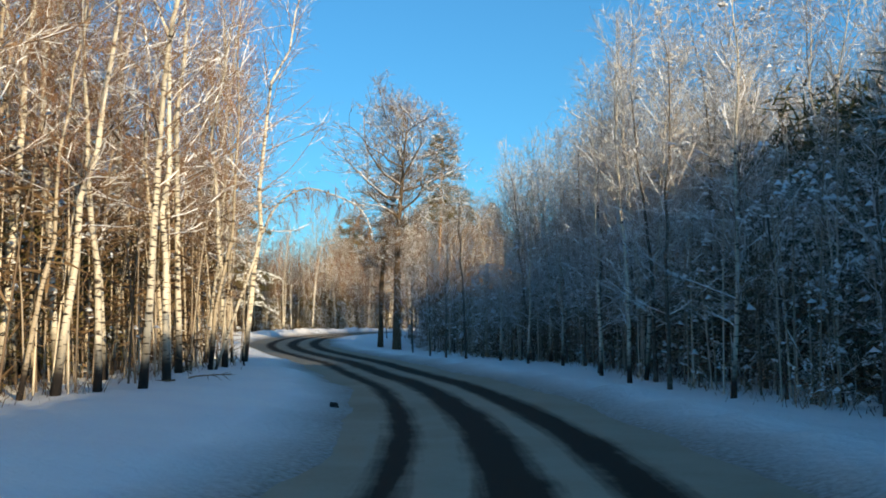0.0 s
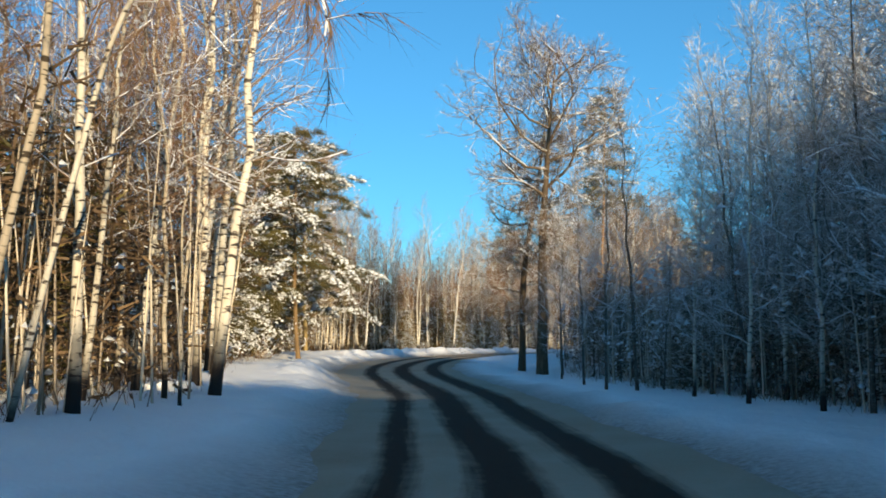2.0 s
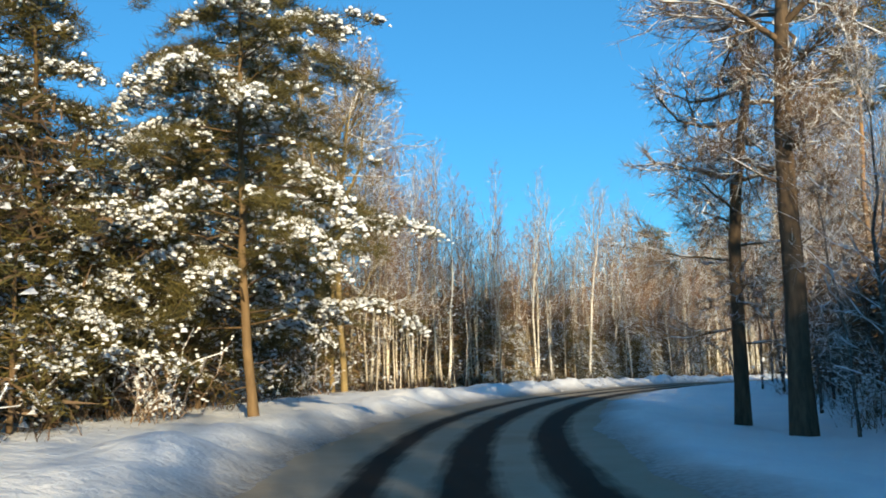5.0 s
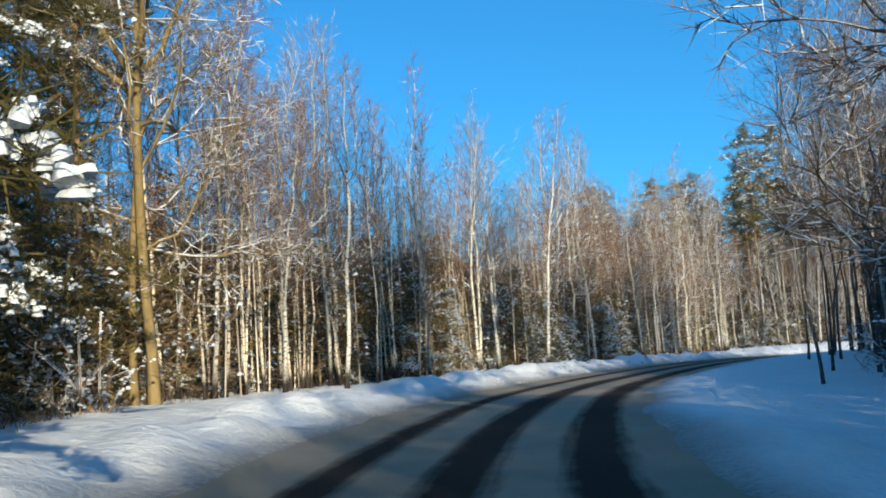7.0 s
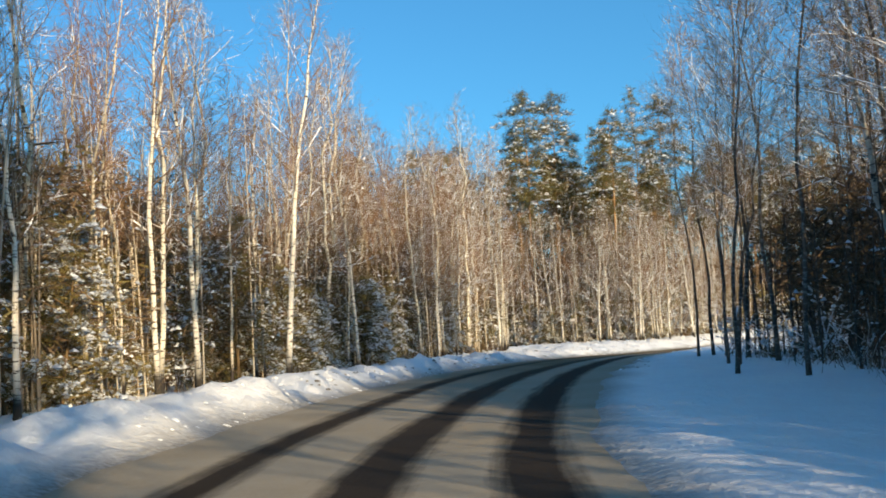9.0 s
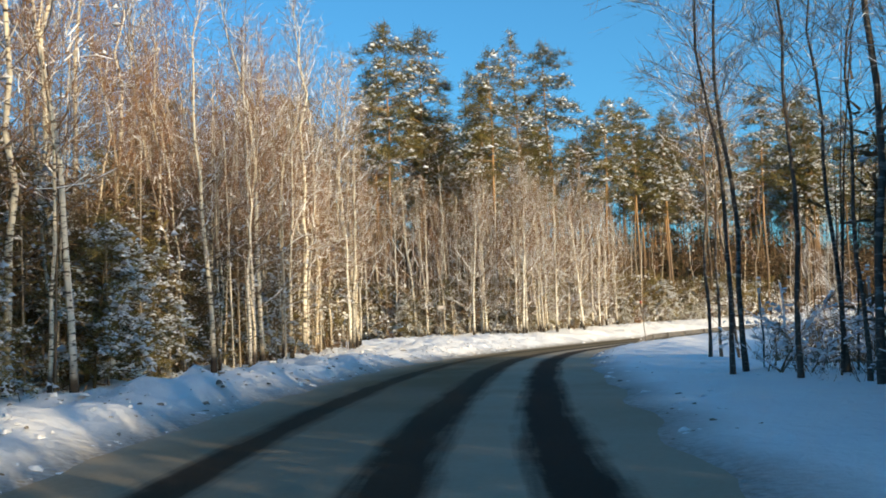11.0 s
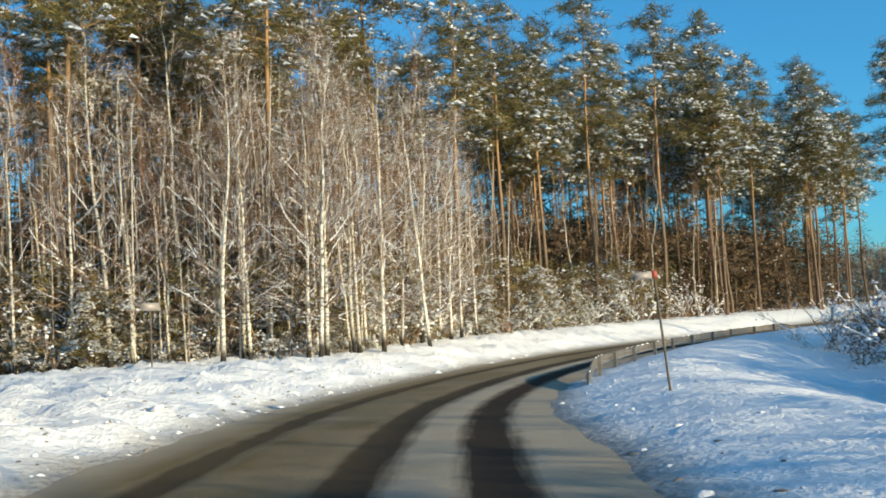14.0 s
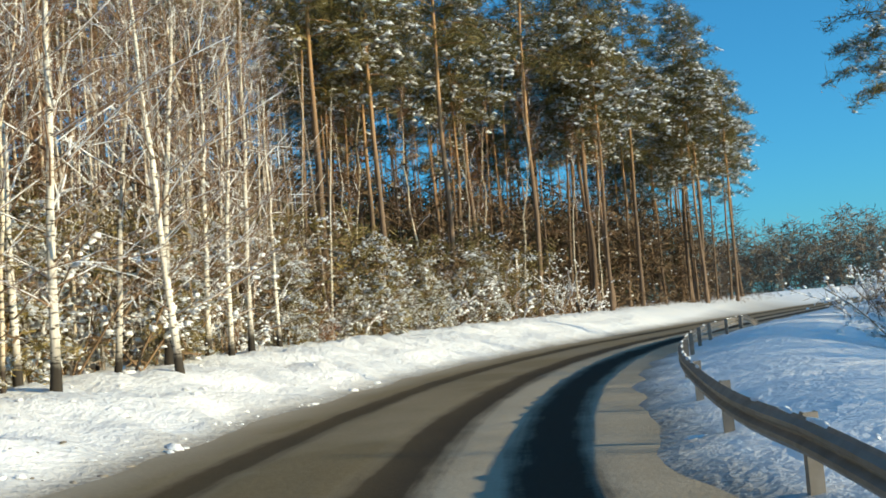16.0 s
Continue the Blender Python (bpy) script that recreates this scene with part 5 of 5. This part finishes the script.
brush(LEFT_EDGE_2, -1, 0.4, 6, 7000, 42, 0.7)
brush(RIGHT_EDGE, 1, 0.4, 6, 14000, 43, 0.9)



def clods(name, label, u0, u1, side, near, deep, count, size, mat, seed):
    """Lumps that the plough has thrown up along the road."""
    r = np.random.default_rng(seed)
    ok = np.flatnonzero((LINE_U >= u0) & (LINE_U <= u1))
    i = ok[r.integers(0, len(ok), count)]
    edge = lane(LINE_U[i], 1 if side < 0 else 5)
    off = edge + side * (near + (deep - near) * r.random(count) ** 1.5)
    xy = LINE[i, :2] + RIGHT[i] * off[:, None] + r.normal(size=(count, 2)) * 0.15
    g = Geo()
    for (x, y), z in zip(xy, ground(xy)[0]):
        k = size * r.uniform(0.4, 1.0) * (1 + 1.2 * (r.random() < 0.12))
        g.cap(np.array([x, y, z - 0.02]), k, k * r.uniform(0.5, 1.0), k * r.uniform(0.25, 0.5), r, n=6)
    root = tagged(new(name), label, "snow", kind="stuff")
    part("clod_mass", g, mat, root, kind="stuff")


clods("snow_clods", "small lumps of snow along the road's edge", 12.5, 20, -1, 0.1, 5.5, 1300, 0.09, SNOW, 81)
clods("snow_clods", "small lumps of snow along the road's edge", 14, 19, 1, 0.2, 4.5, 500, 0.08, SNOW, 82)
clods("dirty_clods", "brown crumbs of dirty snow along the road's edge", 13.5, 19, -1, 0.0, 3.4, 1500, 0.055, DIRTY_SNOW, 84)
clods("dirty_clods", "brown crumbs of dirty snow along the road's edge", 14, 17.2, 1, 0.0, 1.5, 300, 0.05, DIRTY_SNOW, 85)

# ---- the crash barrier ----


def guardrail():
    root = tagged(new("guardrail", None), "grey steel crash barrier with snow beside the road", "guardrail")
    path = np.array([(16.6, 177.1, 0.0), (18.4, 179.9, 0.3), (20.3, 182.5, 0.58), (22.8, 185.4, 0.6), (28.6, 191.0, 0.6), (34.6, 196.0, 0.6), (40.6, 200.4, 0.6), (46.8, 204.1, 0.6), (50.2, 205.9, 0.58), (52.6, 207.1, 0.15)])
    line, _ = spline(path, 0.5)
    zz = ground(line[:, :2])[0]
    zz = np.convolve(np.pad(zz, 12, mode="edge"), np.ones(25) / 25, mode="valid")
    top = zz + line[:, 2]
    t = np.gradient(line[:, :2], axis=0)
    t /= np.linalg.norm(t, axis=1)[:, None]
    nr = np.stack([t[:, 1], -t[:, 0]], 1)
    prof = [(0.00, 0.0), (-0.025, -0.03), (-0.075, -0.07), (-0.075, -0.11), (-0.02, -0.15), (-0.02, -0.17), (-0.075, -0.21), (-0.075, -0.25), (-0.025, -0.29), (0.0, -0.32)]
    g = Geo()
    k = len(prof) * 2
    ring = [(o, h) for o, h in prof] + [(o + 0.006, h) for o, h in reversed(prof)]
    v = np.concatenate([np.stack([line[:, 0] + nr[:, 0] * o, line[:, 1] + nr[:, 1] * o, top + h], 1)[:, None] for o, h in ring], 1)
    n = len(line)
    i, j = np.meshgrid(np.arange(n - 1), np.arange(k), indexing="ij")
    g.add(v.reshape(-1, 3), np.stack([i * k + j, (i + 1) * k + j, (i + 1) * k + (j + 1) % k, i * k + (j + 1) % k], -1).reshape(-1, 4))
    part("rail_beam", g, STEEL, root, smooth=False)
    s = np.concatenate([[0], np.cumsum(np.linalg.norm(np.diff(line[:, :2], axis=0), axis=1))])
    for at in np.arange(6.6, s[-1] - 1.5, 4.0):
        q = int(np.searchsorted(s, at))
        x, y = line[q, :2] + nr[q] * 0.07
        a = math.degrees(math.atan2(t[q, 1], t[q, 0]))
        pg = Geo()
        box = [(-0.05, -0.06), (0.05, -0.06), (0.05, -0.045), (-0.035, -0.045), (-0.035, 0.045), (0.05, 0.045), (0.05, 0.06), (-0.05, 0.06)]
        m = pose(x, y, 0, 0, 0, a)
        vv = [m @ Vector((p[0], p[1], h)) for h in (zz[q] - 0.3, top[q] + 0.02) for p in box]
        c = len(box)
        pg.add([tuple(w) for w in vv], [[e, (e + 1) % c, c + (e + 1) % c, c + e] for e in range(c)] + [[0, 1, 2, 3], [4, 5, 6, 7], [8, 11, 10, 9], [12, 15, 14, 13]])
        part("post", pg, STEEL, root, smooth=False)
    sn = Geo()
    r = np.random.default_rng(3)
    for q in range(6, n - 3, 2):
        if r.random() < 0.5:
            sn.cap(np.array([line[q, 0], line[q, 1], top[q] + 0.0]), 0.28, 0.03, 0.03, r, math.atan2(t[q, 1], t[q, 0]))
    part("snow_on_rail", sn, SNOW, root, "thin strips of snow", kind="stuff")


guardrail()


def round_bar(g, a, b, r0, r1, sides=10):
    g.tube([a, (np.asarray(a) + np.asarray(b)) / 2, b], [r0, (r0 + r1) / 2, r1], sides)


def plate(g, c, normal, w, h, thick=0.01, round_=False):
    n = unit(np.array(normal, float))
    s = unit(np.cross((0, 0, 1.0), n))
    up = np.cross(n, s)
    a = np.arange(24) * math.tau / 24
    if round_:
        e = np.stack([np.cos(a) * w / 2, np.sin(a) * h / 2], 1)
    else:
        k = 0.12 * min(w, h)
        e = np.array([(sx * (w / 2 - k) + k * math.cos(q), sy * (h / 2 - k) + k * math.sin(q)) for (sx, sy, q0) in ((1, 1, 0), (-1, 1, 0.5), (-1, -1, 1), (1, -1, 1.5)) for q in (np.linspace(0, 0.5, 4) + q0) * math.pi])
    m = len(e)
    f = np.array(c) + e[:, :1] * s + e[:, 1:] * up
    g.add(np.vstack([f + n * thick / 2, f - n * thick / 2, [np.array(c) + n * thick / 2], [np.array(c) - n * thick / 2]]),
          [[i, m + i, m + (i + 1) % m, (i + 1) % m] for i in range(m)],
          [[i, (i + 1) % m, 2 * m] for i in range(m)] + [[m + (i + 1) % m, m + i, 2 * m + 1] for i in range(m)])


def sign(name, label, x, y, h, normal, w, hh, post_mat, plate_mat, round_=False, lean=0.0, post_r=0.03):
    z = height(x, y)
    root = tagged(new(name), label, "road sign")
    root.matrix_basis = pose(x, y, z, 0, lean, 0)
    g = Geo()
    round_bar(g, (0, 0, -0.3), (0, 0, h + hh * 0.3), post_r, post_r)
    part("post", g, post_mat, root)
    g = Geo()
    n = unit(np.array([*normal, 0.0]))
    plate(g, np.array([0, 0, h]) + n * 0.045, n, w, hh, 0.012, round_)
    part("sign_plate", g, plate_mat, root)


sign("round_sign", "round white road sign on a thin post at a side road", -0.4, 194.6, 2.3, (0.2, -1), 0.6, 0.6, POST_WOOD, SIGN_WHITE, True)
sign("small_sign", "small pale grey plate on a grey post beside the woods", 7.6, 195.1, 2.35, (0.2, -1), 0.75, 0.32, POST_WOOD, SIGN_GREY)


def arm_sign(x, y, h, normal, w, hh, lean):
    """A small plate that sticks out to one side of its post."""
    root = tagged(new("roadside_sign"), "grey sign plate with red end on a leaning dark post", "road sign")
    root.matrix_basis = pose(x, y, height(x, y), 0, lean, 0)
    g = Geo()
    round_bar(g, (0, 0, -0.3), (0, 0, h + hh * 0.5), 0.028, 0.024)
    part("post", g, POST_WOOD, root)
    n = unit(np.array([*normal, 0.0]))
    out = np.array([n[1], -n[0], 0.0])
    for name, mat, o, wide in (("sign_plate", SIGN_GREY, 0.06 + w / 2, w), ("red_end", SIGN_RED, 0.0, 0.11)):
        g = Geo()
        plate(g, np.array([0, 0, h]) + n * 0.04 + out * o, n, wide, hh, 0.012)
        part(name, g, mat, root)


arm_sign(15.0, 171.4, 2.42, (-0.3, -1), 0.42, 0.16, -5)


def scrap(x, y):
    root = tagged(new("scrap"), "dark broken piece lying on the snow", "debris")
    root.matrix_basis = pose(x, y, height(x, y) - 0.02, 8, -6, 25)
    g = Geo()
    v = 0.55 * np.array([(-0.22, -0.10, 0), (0.2, -0.12, 0), (0.24, 0.09, 0), (-0.18, 0.12, 0), (-0.2, -0.08, 0.24), (0.17, -0.1, 0.2), (0.21, 0.07, 0.19), (-0.15, 0.1, 0.29)])
    g.add(v, [[3, 2, 1, 0], [4, 5, 6, 7], [0, 1, 5, 4], [1, 2, 6, 5], [2, 3, 7, 6], [3, 0, 4, 7]])
    part("piece", g, RUBBER, root, smooth=False)


scrap(-2.3, 24.9)


def fallen_log(x, y, turn, length, r0):
    """A short birch log lying in the snow with a thick cap of snow."""
    r = np.random.default_rng(91)
    root = tagged(new("fallen_log"), "short dark birch log under thick snow by the trees", "log")
    root.matrix_basis = pose(x, y, height(x, y) + r0 * 0.5, 0, -6, turn)
    g, s = Geo(), Geo()
    pts = bent((-length / 2, 0, 0), (1, 0.05, 0.03), length, 6, r, 0.02, 0.05)
    g.tube(pts, np.linspace(r0, r0 * 0.7, 7), 8)
    g.add([pts[0] + r0 * np.array([0, math.cos(a), math.sin(a)]) for a in np.arange(6) * math.tau / 6], None, [[0, i, i + 1] for i in range(1, 5)])
    part("trunk", g, BIRCH, root)
    for t in np.linspace(0.08, 0.9, 7):
        q, _ = along(pts, np.array([t]))
        s.cap(q[0] + np.array([0, 0, r0 * 0.6]), 0.26, r0 * 1.5, r0 * 1.5, r, 0.0, 7)
    part("snow_cover", s, SNOW, root, "thick smooth snow", kind="stuff")


def fallen_branch(x, y, turn, length, seed):
    """Broken twigs lying on the snow."""
    r = np.random.default_rng(seed)
    root = tagged(new("fallen_branch"), "broken bare branch lying on the snow", "branch")
    root.matrix_basis = pose(x, y, height(x, y) + 0.04, 0, 0, turn)
    g = Geo()
    pts = bent((0, 0, 0), (1, 0, 0.12), length, 5, r, 0.12, 0.12)
    g.tube(pts, np.linspace(0.025, 0.008, 6), 5)
    for k in range(9):
        q, qd = along(pts, np.array([r.uniform(0.2, 0.95)]))
        b = bent(q[0], unit(qd[0] + r.normal(size=3) * np.array([0.6, 0.6, 0.25])), length * r.uniform(0.2, 0.45), 3, r, 0.1, 0.15)
        g.tube(b, np.linspace(0.012, 0.004, 4), 3)
    part("twig_mass", g, TWIG, root, kind="stuff")


fallen_log(-9.1, 43.0, 25, 1.4, 0.10)
fallen_branch(-6.9, 27.2, 160, 1.6, 92)
fallen_branch(-6.7, 27.9, 20, 1.2, 93)
